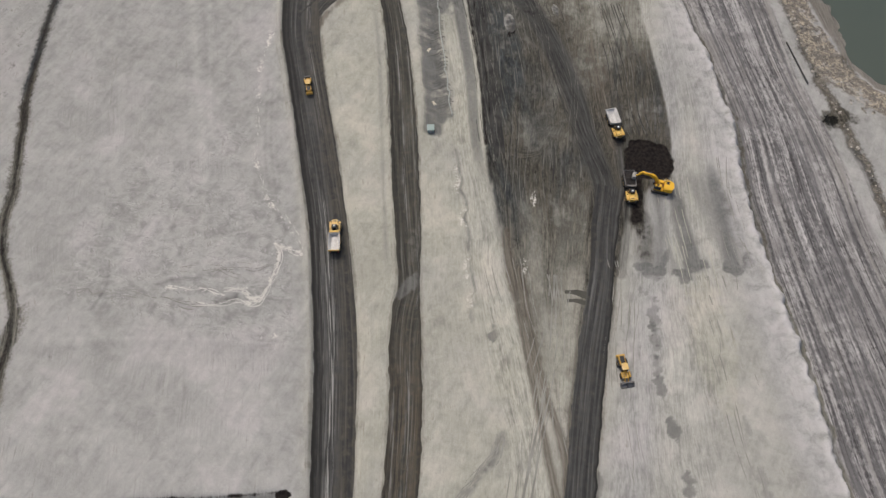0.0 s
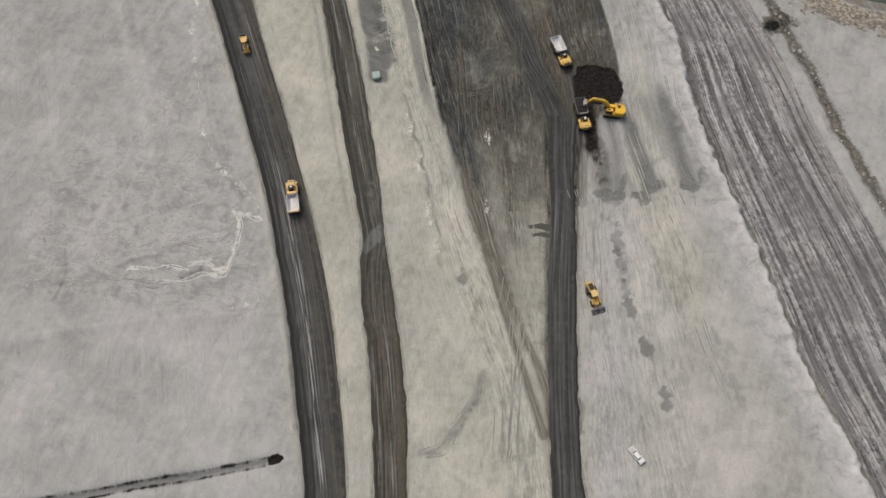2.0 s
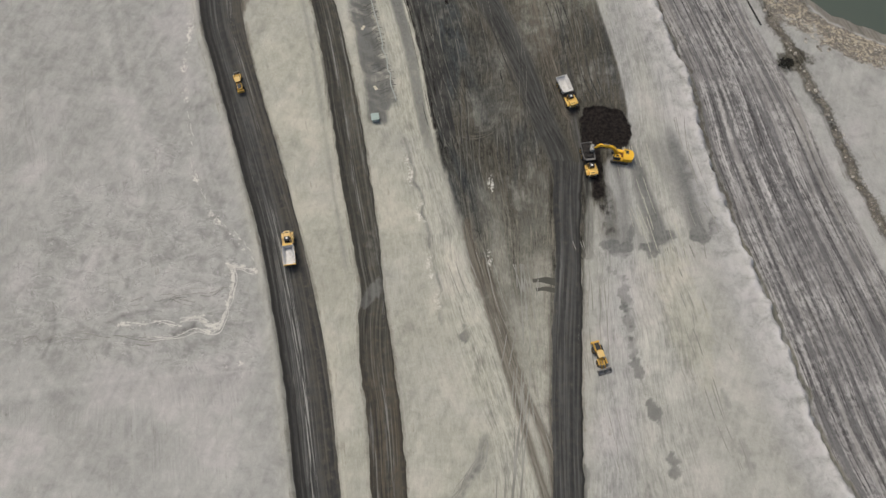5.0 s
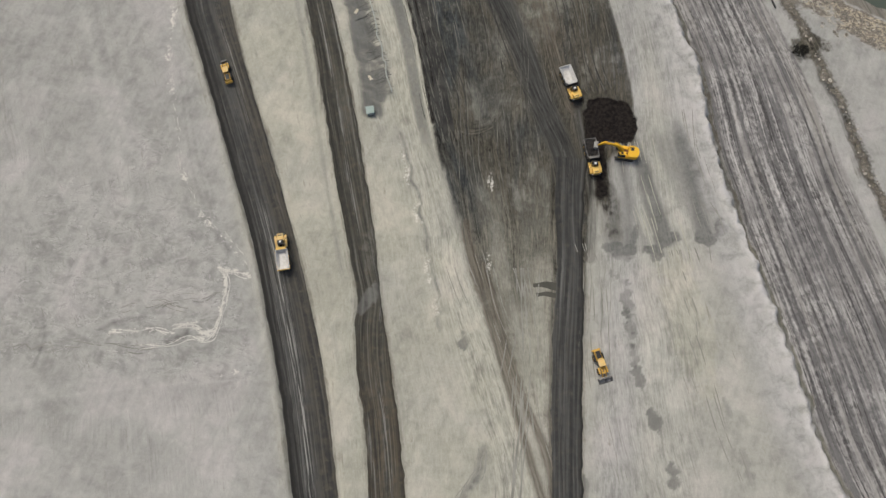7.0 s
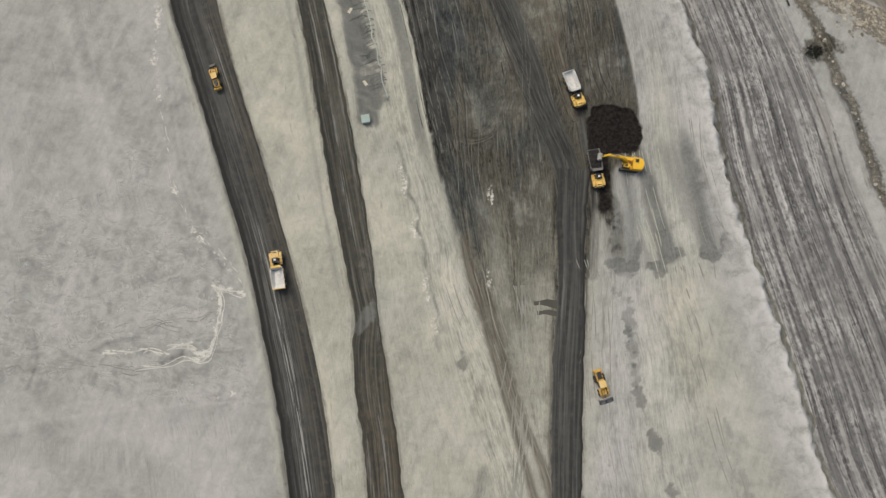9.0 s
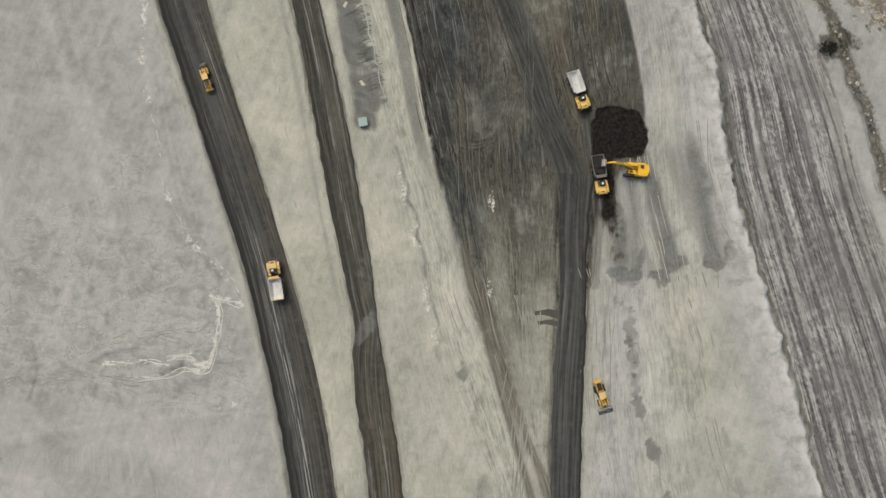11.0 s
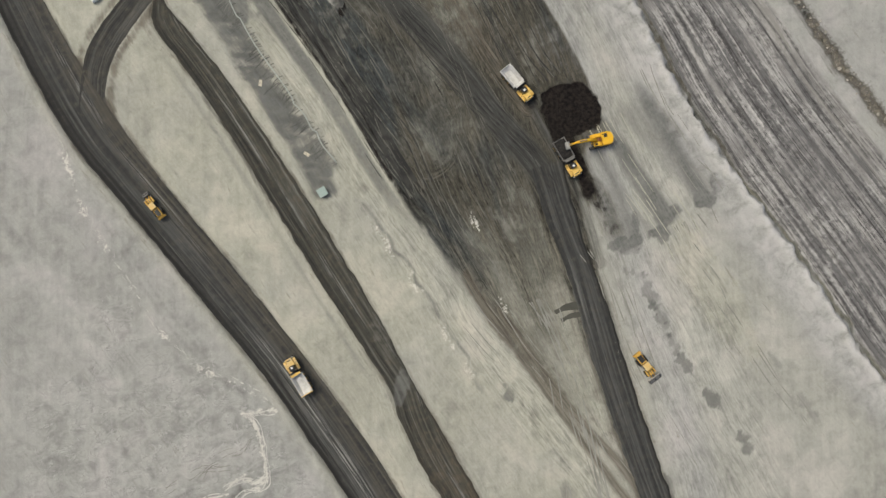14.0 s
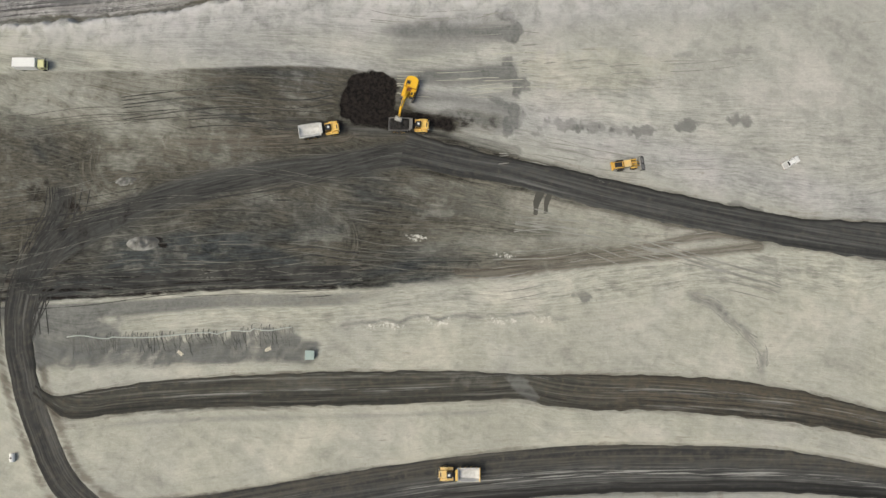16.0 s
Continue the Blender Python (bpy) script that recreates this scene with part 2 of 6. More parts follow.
def curve(pairs):
    """A smooth x(y) through a few plan points (y, x): Catmull-Rom, straight on past both ends."""
    pairs = sorted(pairs)
    ys = np.array([p[0] for p in pairs], float)
    xs = np.array([p[1] for p in pairs], float)
    m = np.gradient(xs, ys)

    def f(y):
        y = np.asarray(y, float)
        yc = np.clip(y, ys[0], ys[-1])
        i = np.clip(np.searchsorted(ys, yc) - 1, 0, len(ys) - 2)
        h = ys[i + 1] - ys[i]
        s = (yc - ys[i]) / h
        val = ((2 * s**3 - 3 * s**2 + 1) * xs[i] + (s**3 - 2 * s**2 + s) * h * m[i] + (-2 * s**3 + 3 * s**2) * xs[i + 1] + (s**3 - s**2) * h * m[i + 1])
        return val + np.where(y < ys[0], (y - ys[0]) * m[0], 0) + np.where(y > ys[-1], (y - ys[-1]) * m[-1], 0)

    return f


LEFT_BANK = curve([(57, -150.6), (24, -143), (-10, -131.3), (-27, -126), (-45, -114), (-62, -109), (-90, -101)])
R1_L = curve([(150, -92), (110, -86), (75, -79.3), (60, -75.2), (48, -70), (30, -62), (12, -54.2), (-5, -47), (-28, -39), (-44, -34), (-58, -30.3), (-75, -25.8), (-110, -19)])
R1_R = curve([(150, -82), (110, -76), (80, -69), (66, -64.8), (53, -60.2), (38, -54), (15, -44), (-3, -36.6), (-25, -28.5), (-41, -23.6), (-56, -20), (-75, -15.9), (-110, -13)])
R2_L = curve([(93, -45.6), (89, -47), (84, -49.2), (79, -48.4), (73, -46), (52, -39), (32, -33.4), (11, -27.6), (-8, -22), (-17, -19.3), (-24, -18.9), (-32, -17.9), (-46, -14.4), (-60, -11.8), (-78, -9), (-100, -7.2)])
R2_R = curve([(93, -43.4), (87, -45.2), (82, -43.2), (74, -39.6), (50, -31), (25, -23.6), (0, -17), (-18, -13), (-33, -9.4), (-50, -5.2), (-77, -1.5), (-100, -1)])
R3_L = curve([(25, 27.5), (11, 27.6), (-3, 28.6), (-20, 28.6), (-40, 29), (-61, 30.2), (-78, 31.5), (-110, 35)])
R3_R = curve([(25, 35.5), (12, 34.8), (-2, 35), (-15, 36), (-30, 36), (-50, 36.8), (-69, 37.8), (-90, 42), (-110, 46)])
D_L = curve([(140, -38), (98, -25.7), (80, -20.4), (55, -12.2), (30, -5.4), (5, 3.2), (-10, 8.8), (-21, 13.6), (-34, 18.7), (-48, 24.5), (-70, 30)])
D_R = curve([(140, 20), (122, 25), (103, 30.5), (83, 36), (64, 41.6), (44, 46.4), (30, 47.8)])
BENCH = curve([(140, 31), (126, 36.5), (100, 45.5), (72, 57), (50, 64.5), (31, 68.3), (16, 72.7), (-5, 79.8), (-24, 86.5), (-40, 91.4), (-60, 100), (-110, 120)])
STRIPE_R = curve([(140, 62), (104, 75), (75, 84.5), (60, 91), (45, 97), (22, 105), (-3, 115), (-40, 128), (-110, 150)])


def sstep(x, a, b):
    t = np.clip((x - a) / (b - a), 0, 1)
    return t * t * (3 - 2 * t)


def value_noise(x, y, seed):
    """Smooth lattice noise in 0..1."""
    kind = np.float32 if np.size(x) > 50000 else np.float64
    x, y = np.broadcast_arrays(np.asarray(x, kind), np.asarray(y, kind))
    i, j = np.floor(x).astype(np.int32), np.floor(y).astype(np.int32)
    fx, fy = x - i, y - j
    i0, j0 = int(i.min()), int(j.min())
    wide, tall = int(i.max()) - i0 + 2, int(j.max()) - j0 + 2
    if wide * tall > 4 * x.size + 64:
        def h(a, b):
            n = np.sin(a * 127.1 + b * 311.7 + seed * 74.7) * 43758.5453
            return n - np.floor(n)
        c = h(i, j), h(i + 1, j), h(i, j + 1), h(i + 1, j + 1)
    else:
        n = np.sin((np.arange(wide) + i0)[None] * 127.1 + (np.arange(tall) + j0)[:, None] * 311.7 + seed * 74.7) * 43758.5453
        n = (n - np.floor(n)).ravel().astype(kind)
        k = (j - j0) * wide + (i - i0)
        c = n[k], n[k + 1], n[k + wide], n[k + wide + 1]
    fx, fy = fx * fx * (3 - 2 * fx), fy * fy * (3 - 2 * fy)
    return (c[0] * (1 - fx) + c[1] * fx) * (1 - fy) + (c[2] * (1 - fx) + c[3] * fx) * fy


def fbm(x, y, scale, seed, octaves=4):
    v, a, tot = 0.0, 1.0, 0.0
    for k in range(octaves):
        v, tot = v + a * value_noise(x * scale * 2**k, y * scale * 2**k, seed + k * 7), tot + a
        a *= 0.5
    return v / tot


def to_line(x, y, pts):
    """Distance to a polyline and how far along it (0..1) the nearest place lies."""
    best, along = np.full(np.shape(x), 1e9), np.zeros(np.shape(x))
    for k in range(len(pts) - 1):
        (ax, ay), (bx, by) = pts[k], pts[k + 1]
        dx, dy = bx - ax, by - ay
        s = np.clip(((x - ax) * dx + (y - ay) * dy) / (dx * dx + dy * dy), 0, 1)
        d = np.hypot(x - ax - s * dx, y - ay - s * dy)
        near = d < best
        best, along = np.where(near, d, best), np.where(near, (k + s) / (len(pts) - 1), along)
    return best, along


def beside(x, y, pts):
    """Signed distance to a polyline, and metres along it."""
    best, side, run, far = np.full(np.shape(x), 1e9), np.zeros(np.shape(x)), np.zeros(np.shape(x)), 0.0
    for (ax, ay), (bx, by) in zip(pts, pts[1:]):
        dx, dy = bx - ax, by - ay
        n = math.hypot(dx, dy)
        s = np.clip(((x - ax) * dx + (y - ay) * dy) / (n * n), 0, 1)
        d = np.hypot(x - ax - s * dx, y - ay - s * dy)
        near = d < best
        best = np.where(near, d, best)
        side = np.where(near, np.where((x - ax) * dy - (y - ay) * dx < 0, -d, d), side)
        run, far = np.where(near, far + s * n, run), far + n
    return side, run


def smooth(pts, n=8):
    """Catmull-Rom points through a few plan points."""
    c, out = np.array(pts, float), []
    for k in range(len(c) - 1):
        p0, p1, p2, p3 = c[max(k - 1, 0)], c[k], c[k + 1], c[min(k + 2, len(c) - 1)]
        for i in range(n):
            s = i / n
            out.append(tuple(0.5 * (2 * p1 + (p2 - p0) * s + (2 * p0 - 5 * p1 + 4 * p2 - p3) * s**2 + (3 * p1 - p0 - 3 * p2 + p3) * s**3)))
    return out + [tuple(c[-1])]


SHORE = [(66, 170), (80, 140), (92.2, 112.9), (98.5, 99.4), (103, 90.1), (110, 83.3), (122, 78), (160, 70)]


def shore(x, y):
    """Metres past the water's edge (positive: out in the lake)."""
    return -beside(x, y, SHORE)[0] + 1.6 * (fbm(x, y, 0.09, 5) - 0.5)


def bench_wander(x, y):
    """How the bench's slumped edge strays from its line: long bays and small scallops."""
    return 2.2 * (fbm(x, y, 0.18, 3, 3) - 0.5) + 1.5 * (fbm(x, y, 0.55, 6, 2) - 0.5)


def height(x, y):
    """The ground's height."""
    z = 0.5 * (fbm(x, y, 0.05, 1) - 0.5) + 0.12 * (fbm(x, y, 0.3, 2, 2) - 0.5)
    wob = bench_wander(x, y)
    b = x - BENCH(y) + wob
    z = z - 1.9 * sstep(b, -0.9, 0.7) + (0.35 + 0.9 * fbm(x, y, 0.5, 8)) * np.exp(-((b + 1.5) / 1.1) ** 2) + 0.5 * np.exp(-((b + 4.5) / 2.5) ** 2) * fbm(x, y, 0.4, 10)
    # furrows of the striped lower floor
    s = sstep(b, 1, 4) * sstep(STRIPE_R(y) - x, -2, 4)
    z = z + s * 0.22 * (fbm((x - BENCH(y)) * 1.4, y * 0.03, 1.0, 9, 2) - 0.5)
    # the left bank and the cut on the haul road's left
    l = x - LEFT_BANK(y) + 1.5 * (fbm(x, y, 0.1, 12) - 0.5)
    z = z - 1.4 * sstep(-l, -1.2, 1.2)
    z = z - 0.45 * sstep(x - R1_L(y), -0.6, 0.6) * sstep(R1_R(y) + 1 - x, -0.6, 0.6)
    z = z + 0.5 * np.exp(-((x - R1_L(y) + 1.0) / 0.7) ** 2) * sstep(y, -75, -60)
    # dug strip beside the pipe
    t = trench(x, y)
    z = z - 0.9 * t * (0.6 + 0.8 * (fbm(x, y, 0.45, 14) - 0.5)) + 0.5 * pipe_ridge(x, y)
    # the pit where the excavator digs
    z = z - 0.5 * pit(x, y) + 0.5 * pit(x, y) * (fbm(x, y, 0.5, 17) - 0.5)
    d, _ = to_line(x, y, CRACK)
    z = z - 0.6 * np.exp(-((d / 1.1) ** 2))
    # fall to the lake
    sh = shore(x, y)
    z = z - 3.2 * sstep(sh, -22, 0) - 4 * sstep(sh, 0, 25)
    rb = sstep(x - STRIPE_R(y), 0, 4) * sstep(-sh, 4, 8)
    z = z + rb * (0.3 + 1.1 * sstep(sh, -22, -15)) * (fbm(x, y, 0.3, 21) - 0.5)
    return z


SIDE_ROAD = [(-69.5, 60), (-67.8, 70), (-62.8, 79.5), (-54, 87.3), (-43.9, 94.4), (-33.4, 99.4), (-25, 100.6), (-17, 100)]
CRACK = [(-95, -90), (-72.8, -84.7), (-62, -81.7), (-50.6, -78.9), (-39.5, -75.9), (-32, -73.6)]
SQUIGGLE = [(-46.4, -13.8), (-50, -13), (-53.8, -12.5), (-52.2, -14.5), (-51.6, -17.2), (-51.6, -21), (-52.1, -25), (-52.6, -28.8), (-54.5, -30.2), (-58.1, -29.6), (-62, -31.4), (-66, -32.4), (-69.9, -33)]
SQUIGGLE_B = [(-52.4, -27.5), (-55.1, -29), (-58, -27), (-62.8, -28.2)]
DEPOSIT = [(-78, 62), (-77, 44), (-74.5, 36), (-73, 29), (-70, 20), (-67, 10), (-60, 0), (-52, -6), (-47, -13)]
# soft scrapes: plan points, half width, lightness
SCRAPES = (
    ([(-108, 70), (-104.4, 60.4), (-93.2, 34.2), (-84.7, 15.2), (-79, 2)], 1.3, 0.13), ([(-101, 66), (-90, 36), (-82.5, 17)], 0.7, 0.09),
    ([(-104, -54), (-94, -50.3), (-77.4, -46.3), (-56, -42), (-35, -39.1)], 2.2, -0.07), ([(-98, -49), (-77.4, -44.6), (-56, -40.6), (-38, -38.4)], 0.5, 0.08),
    ([(-100, -80), (-94.7, -76.7), (-72, -67.6), (-50, -64), (-32.6, -63.3)], 2.6, 0.06), ([(-70, -48), (-66, -64)], 0.6, 0.10), ([(-71.5, -48), (-67.5, -63)], 0.5, -0.08),
    ([(-120, 40), (-108, 10), (-100, -20)], 1.6, 0.07), ([(-126, 60), (-116, 30), (-112, 10)], 2.4, -0.05), ([(-92, 8), (-88, -10)], 2.0, 0.06),
    ([(-73, 40), (-68, 22), (-63, 8), (-55, -6)], 0.35, -0.12), ([(-71.5, 40), (-66, 21), (-60, 6), (-53, -7)], 0.35, -0.10), ([(-70, 42), (-64.5, 21), (-58, 5)], 0.35, -0.08),
    ([(-63.1, -31.5), (-59, -29.2)], 1.0, -0.40), ([(-79.9, -29.7), (-75, -27.2), (-69.8, -26)], 0.5, -0.30), ([(-95, -27), (-93, -33), (-94, -40)], 0.45, -0.25),
    ([(62, -8), (66, -20), (72, -36), (79, -56)], 4.2, 0.05), ([(56, -6), (60, -20), (66, -40)], 5.0, -0.05), ([(52, -22), (55, -30), (57, -36)], 2.4, 0.16),
)
# lines of traffic: plan points, half width, darkness, brownness
LANES = (
    ([(-34, 98.5), (-25.5, 101.5), (-16, 98.9), (-6.4, 90.6), (3.9, 78), (15.6, 57), (23, 38), (30, 22), (32, 8)], 3.8, 1.05, 0.0),
    ([(-34, 99.5), (-25.8, 102), (-16, 100.8), (-8, 99), (0, 99.5)], 3.2, 0.8, 0.0),
    ([(-30, 101), (-20, 102.6), (-9, 104.5), (0, 105.5)], 1.8, 0.35, 0.0),
    ([(-34, 98), (-26, 98.5), (-21, 90), (-15, 74), (-8.5, 50), (-2, 30)], 1.5, 0.85, 0.0),
    ([(11.9, 121), (6.4, 124.5), (-1.5, 122), (-5, 115.7), (-2, 107)], 3.0, 0.0, 0.0),
    ([(13, 96), (7, 95), (2.4, 90), (3, 84), (9, 80)], 2.4, 0.25, 0.1),
    ([(30.5, 52), (32.5, 36), (34.5, 26), (36.5, 14), (36.6, -2)], 2.0, 0.6, 0.25),
    ([(19, 78), (21.1, 67.6), (24, 56.8), (27.5, 46), (31, 38)], 2.3, 0.0, 0.62),
    ([(5.4, 4), (7.7, -4.3), (12.3, -17.4), (16.2, -27.8), (20.8, -40.7), (24.7, -51.3), (29, -63)], 1.0, 0.25, 1.15),
    ([(11, -6), (14.7, -17.2), (19.1, -30.2), (24, -41), (28.7, -51), (31, -60)], 0.9, 0.12, 0.95),
    ([(-0.5, 31.6), (3, 21), (5.3, 9), (7.4, -0.3)], 1.2, 0.0, 0.3),
    ([(13, 40), (10, 32), (4, 29.5), (0, 33)], 1.8, 0.12, 0.0),
)
PIPE = [(-31.5, 88), (-28.9, 77.8), (-22.1, 54.5), (-19, 46.6), (-16.6, 37.6)]


def trench(x, y):
    a = np.interp(y, [30, 38, 64, 95], [-23.5, -24.5, -32.2, -40.5]) + 1.6 * (fbm(x, y, 0.2, 31) - 0.5)
    b = np.interp(y, [30, 38, 64, 95], [-17.5, -18.2, -26.2, -33.0]) + 1.0 * (fbm(x, y, 0.3, 32) - 0.5)
    return sstep(x, a - 1.3, a + 1.3) * sstep(b - x, -1.0, 1.6) * sstep(y, 29, 33) * sstep(97 - y, 0, 4)


def pipe_ridge(x, y):
    d, _ = to_line(x, y, PIPE)
    return np.exp(-((d / 1.3) ** 2)) * sstep(y, 35, 38)


def pit(x, y):
    """The freshly dug black ground in front of the excavator."""
    w = 0.42 * (fbm(x, y, 0.3, 41) - 0.5)
    r = (np.abs((x - 41.2) / 6.7) ** 2.8 + np.abs((y - 34.9 - 0.12 * (41 - x)) / 6.2) ** 2.8) ** (1 / 2.8)
    cut = sstep((x - 34) * 0.8 + (y - 28), 1.2, 3.2)
    return sstep(1.0 + w - r, -0.10, 0.16) * cut


def blot(x, y, cx, cy, rx, ry, seed, turn=0.0, rag=1.1):
    c, s = math.cos(radians(turn)), math.sin(radians(turn))
    dx, dy = (x - cx) * c + (y - cy) * s, -(x - cx) * s + (y - cy) * c
    r = np.hypot(dx / rx, dy / ry)
    near = r < 1.3 + 0.5 * rag
    out = np.zeros(np.shape(x))
    if np.any(near):
        out[near] = sstep(1.25 - r[near] - rag * (fbm(x[near], y[near], 0.45 + 0.2 * (rag > 1.5), seed) - 0.5), 0, 0.5)
    return out


def covers(x, y):
    """What covers the floor at each place: dark soil, black soil, warm sand, white scale, rubble, and where the grain has no direction."""
    grey, lane = np.full(np.shape(x), -0.1), np.full(np.shape(x), -0.1)
    n1, n2 = fbm(x, y, 0.08, 51), fbm(x * 1.0, y * 0.25, 0.3, 52)
    dark = np.full(np.shape(x), -0.25)
    plain = sstep(R1_L(y) - x, -1, 4)
    dl, dr = x - D_L(y), D_R(y) - x
    soft = 4.5 * (fbm(x, y * 0.15, 0.35, 63) - 0.5) * sstep(32 - y, 0, 24)
    core = sstep(dl + soft, -0.6 - 2.2 * sstep(20 - y, 0, 20), 1.8 + 3.0 * sstep(20 - y, 0, 20)) * sstep(dr, -0.5, 0.6) * (1 - sstep(x, 35.5, 37.5) * sstep(27 - y, 0, 4))
    north = sstep(y + 0.35 * (x - 25) + 14 * (fbm(x, y * 0.2, 0.22, 57) - 0.5), -30, 6)
    thin = core * (1 - north) * sstep(33 - x, -1, 1) * sstep(y, -75, -20)
    dark = dark + core * north * (1.2 + 0.7 * (n1 - 0.5) - 0.35 * sstep(18 - y, 0, 30)) + thin * (0.25 + 0.5 * (n1 - 0.5) + 0.36 * sstep(y, -50, -5))
    # brown streaked tongue that runs down along the dark field's left side
    d, _ = to_line(x, y, [(-2, 26), (1.3, 16), (6.6, 3), (10.3, -9.7), (15.1, -20.3), (20, -31), (27, -47), (31, -62)])
    brown = 0.22 * np.exp(-((d / 3.4) ** 2)) * sstep(8 - y, 0, 12) + 0.15 * thin
    dark = dark + (0.22 + 0.50 * sstep(y, -40, -4)) * np.exp(-((d / 3.6) ** 2))
    d, _ = to_line(x, y, [(14, 20), (17, 2), (20.5, -14), (26, -30), (30, -44)])
    dark = dark + 0.35 * np.exp(-((d / 1.8) ** 2)) * sstep(fbm(x, y * 0.3, 0.12, 69), 0.35, 0.6)
    tone = 0.085 + 0.12 * sstep(x + 0.25 * (y - 40), -14, 26)
    # lanes worn into the dark field and the brown tongue, each with its grain along its own line
    lane_u, lane_v, lane_w = np.zeros(np.shape(x)), np.zeros(np.shape(x)), np.full(np.shape(x), 0.02)
    for pts, w, k, kb in LANES:
        reach = 2.4 * w
        close = (x > min(p[0] for p in pts) - reach) & (x < max(p[0] for p in pts) + reach) & (y > min(p[1] for p in pts) - reach) & (y < max(p[1] for p in pts) + reach)
        u, v, f = np.zeros(np.shape(x)), np.zeros(np.shape(x)), np.zeros(np.shape(x))
        u[close], v[close] = beside(x[close], y[close], smooth(pts, 5))
        f[close] = np.exp(-((u[close] / w) ** 2))
        lane = np.maximum(lane, k * f)
        brown = brown + kb * f
        own = f > lane_w
        lane_u, lane_v = np.where(own, u + 40 * w, lane_u), np.where(own, v, lane_v)
        lane_w = np.maximum(lane_w, f)
    black = 0.8 * np.exp(-(((dl - 0.8) / 0.5) ** 2)) * sstep(y, 15, 35) + 0.68 * np.exp(-(((dl - 2.7) / 0.45) ** 2)) * sstep(y, 25, 45) + 0.45 * np.exp(-(((dl - 5.2) / 0.8) ** 2)) * sstep(y, 30, 50)
    dark = dark - core * 0.42 * sstep(y, 55, 85) * sstep(x, 8, 20) * (0.4 + 1.2 * fbm(x, y, 0.06, 58))
    brown = brown + core * 0.12 * sstep(x, 10, 26) * sstep(y, 30, 50) + 0.25 * blot(x, y, 25, 62, 2.6, 13, 53, 20)
    dark = dark - 0.2 * blot(x, y, 6, 88, 9, 5, 54, 30)
    # grey band just left of the dark field, and wavy spoil edges further out
    grey = grey + 0.75 * sstep(dl, -4.8, -3.2) * sstep(-dl, 0.2, 1.0) * sstep(y, 5, 35) + 0.3 * np.exp(-(((dl + 10) / 1.6) ** 2)) * sstep(y, -20, 10) * sstep(fbm(x, y, 0.2, 59), 0.4, 0.6)
    # strips scraped by the digger, with rounded ends
    lower = -1.5 + 0.22 * np.maximum(x - 46, 0) + 4.5 * (fbm(x, y, 0.35, 64) - 0.5)
    worked = sstep(x - 40.5, 0, 1.5) * sstep(62.5 - 0.29 * (y - 34) - x, 0, 2.5) * sstep(y - lower, 0, 1.6) * sstep(37 - y, 0, 7)
    grey = grey + worked * (0.22 + 0.5 * fbm((x + 0.26 * y) * 0.8, y * 0.05, 1.0, 65))
    for pts, w, a in (([(48, 32), (49.6, 26.5), (52.4, 14.8), (55.5, 3.1)], 2.2, 0.62), ([(58, 36), (59.1, 31.5), (62.3, 18.6), (65.3, 5.2)], 1.7, 0.55), ([(62.5, 27), (66.8, 17), (69.4, 8.5)], 1.2, 0.45), ([(44, 25), (46, 12), (46.2, 2)], 1.1, 0.3), ([(49, 32), (54.5, 18), (60.5, 4.8), (63, -6)], 1.9, -0.75), ([(46.2, 26), (48.5, 14), (50.8, 5)], 0.6, -0.5)):
        d, _ = to_line(x, y, pts)
        grey = grey + a * np.exp(-((d / w) ** 2)) * (0.5 + 1.0 * fbm(x, y, 0.2, 61))
    for cx, cy, rx, ry, turn, a in ((52.7, 0.7, 2.7, 1.9, 0, 0.75), (65.3, 5.6, 2.2, 2.0, 0, 0.8), (45.0, -0.4, 2.6, 1.8, 20, 0.55), (56.7, 4.5, 2.6, 1.4, 10, 0.55), (69.2, 8.1, 2.0, 1.9, 0, 0.55), (42.2, 1.2, 2.2, 1.8, 0, 0.7), (47.6, 3.5, 0.8, 3.6, -10, 0.5)):
        grey = grey + a * blot(x, y, cx, cy, rx, ry, 60 + int(cx), turn, 1.9)
    # spill along the roads, and a shadow band painted grey beside the middle one
    for left, right in ((R1_L, R1_R), (R2_L, R2_R), (R3_L, R3_R)):
        out = np.maximum(left(y) - x, x - right(y))
        lim = 24.0 if right is R3_R else (92.0 if right is R2_R else 200.0)
        dark = dark + 0.75 * np.exp(-((np.maximum(out, 0) / 0.8) ** 2)) * sstep(lim - y, 0, 2)
        brown = brown + 0.30 * np.exp(-((np.maximum(out, 0) / 2.0) ** 2)) * sstep(lim - y, 0, 2)
    grey = grey + 0.5 * np.exp(-(((x - R2_L(y) + 2.6) / 1.1) ** 2)) * sstep(y, -30, -5) * sstep(80 - y, 0, 8)
    grey = grey + 0.35 * np.exp(-(((x - R1_R(y) - 4.0) / 1.0) ** 2)) * sstep(fbm(x, y, 0.1, 62), 0.5, 0.6)
    black = black + pit(x, y) * 1.25
    black = black + 0.4 * blot(x, y, 31.5, 41, 2.0, 6, 72, 15)
    d, q = to_line(x, y, [(38.6, 27), (39.3, 22.9), (41.2, 13.1), (42.4, 4.5)])
    black = black + 0.62 * np.exp(-((d / (1.2 + 1.6 * sstep(22 - y, 0, 14))) ** 2)) * (0.1 + 1.5 * fbm(x, y, 0.6, 71)) * (1 - 0.55 * sstep(13 - y, 0, 8))
    black = black + 0.55 * blot(x, y, 36.5, 31, 2.6, 9, 73, 8) + 0.3 * blot(x, y, 33, 48, 2.5, 10, 74, 15)
    d1, _ = to_line(x, y, [(36.5, 34), (37.6, 27), (38.2, 20), (38.6, 15)])
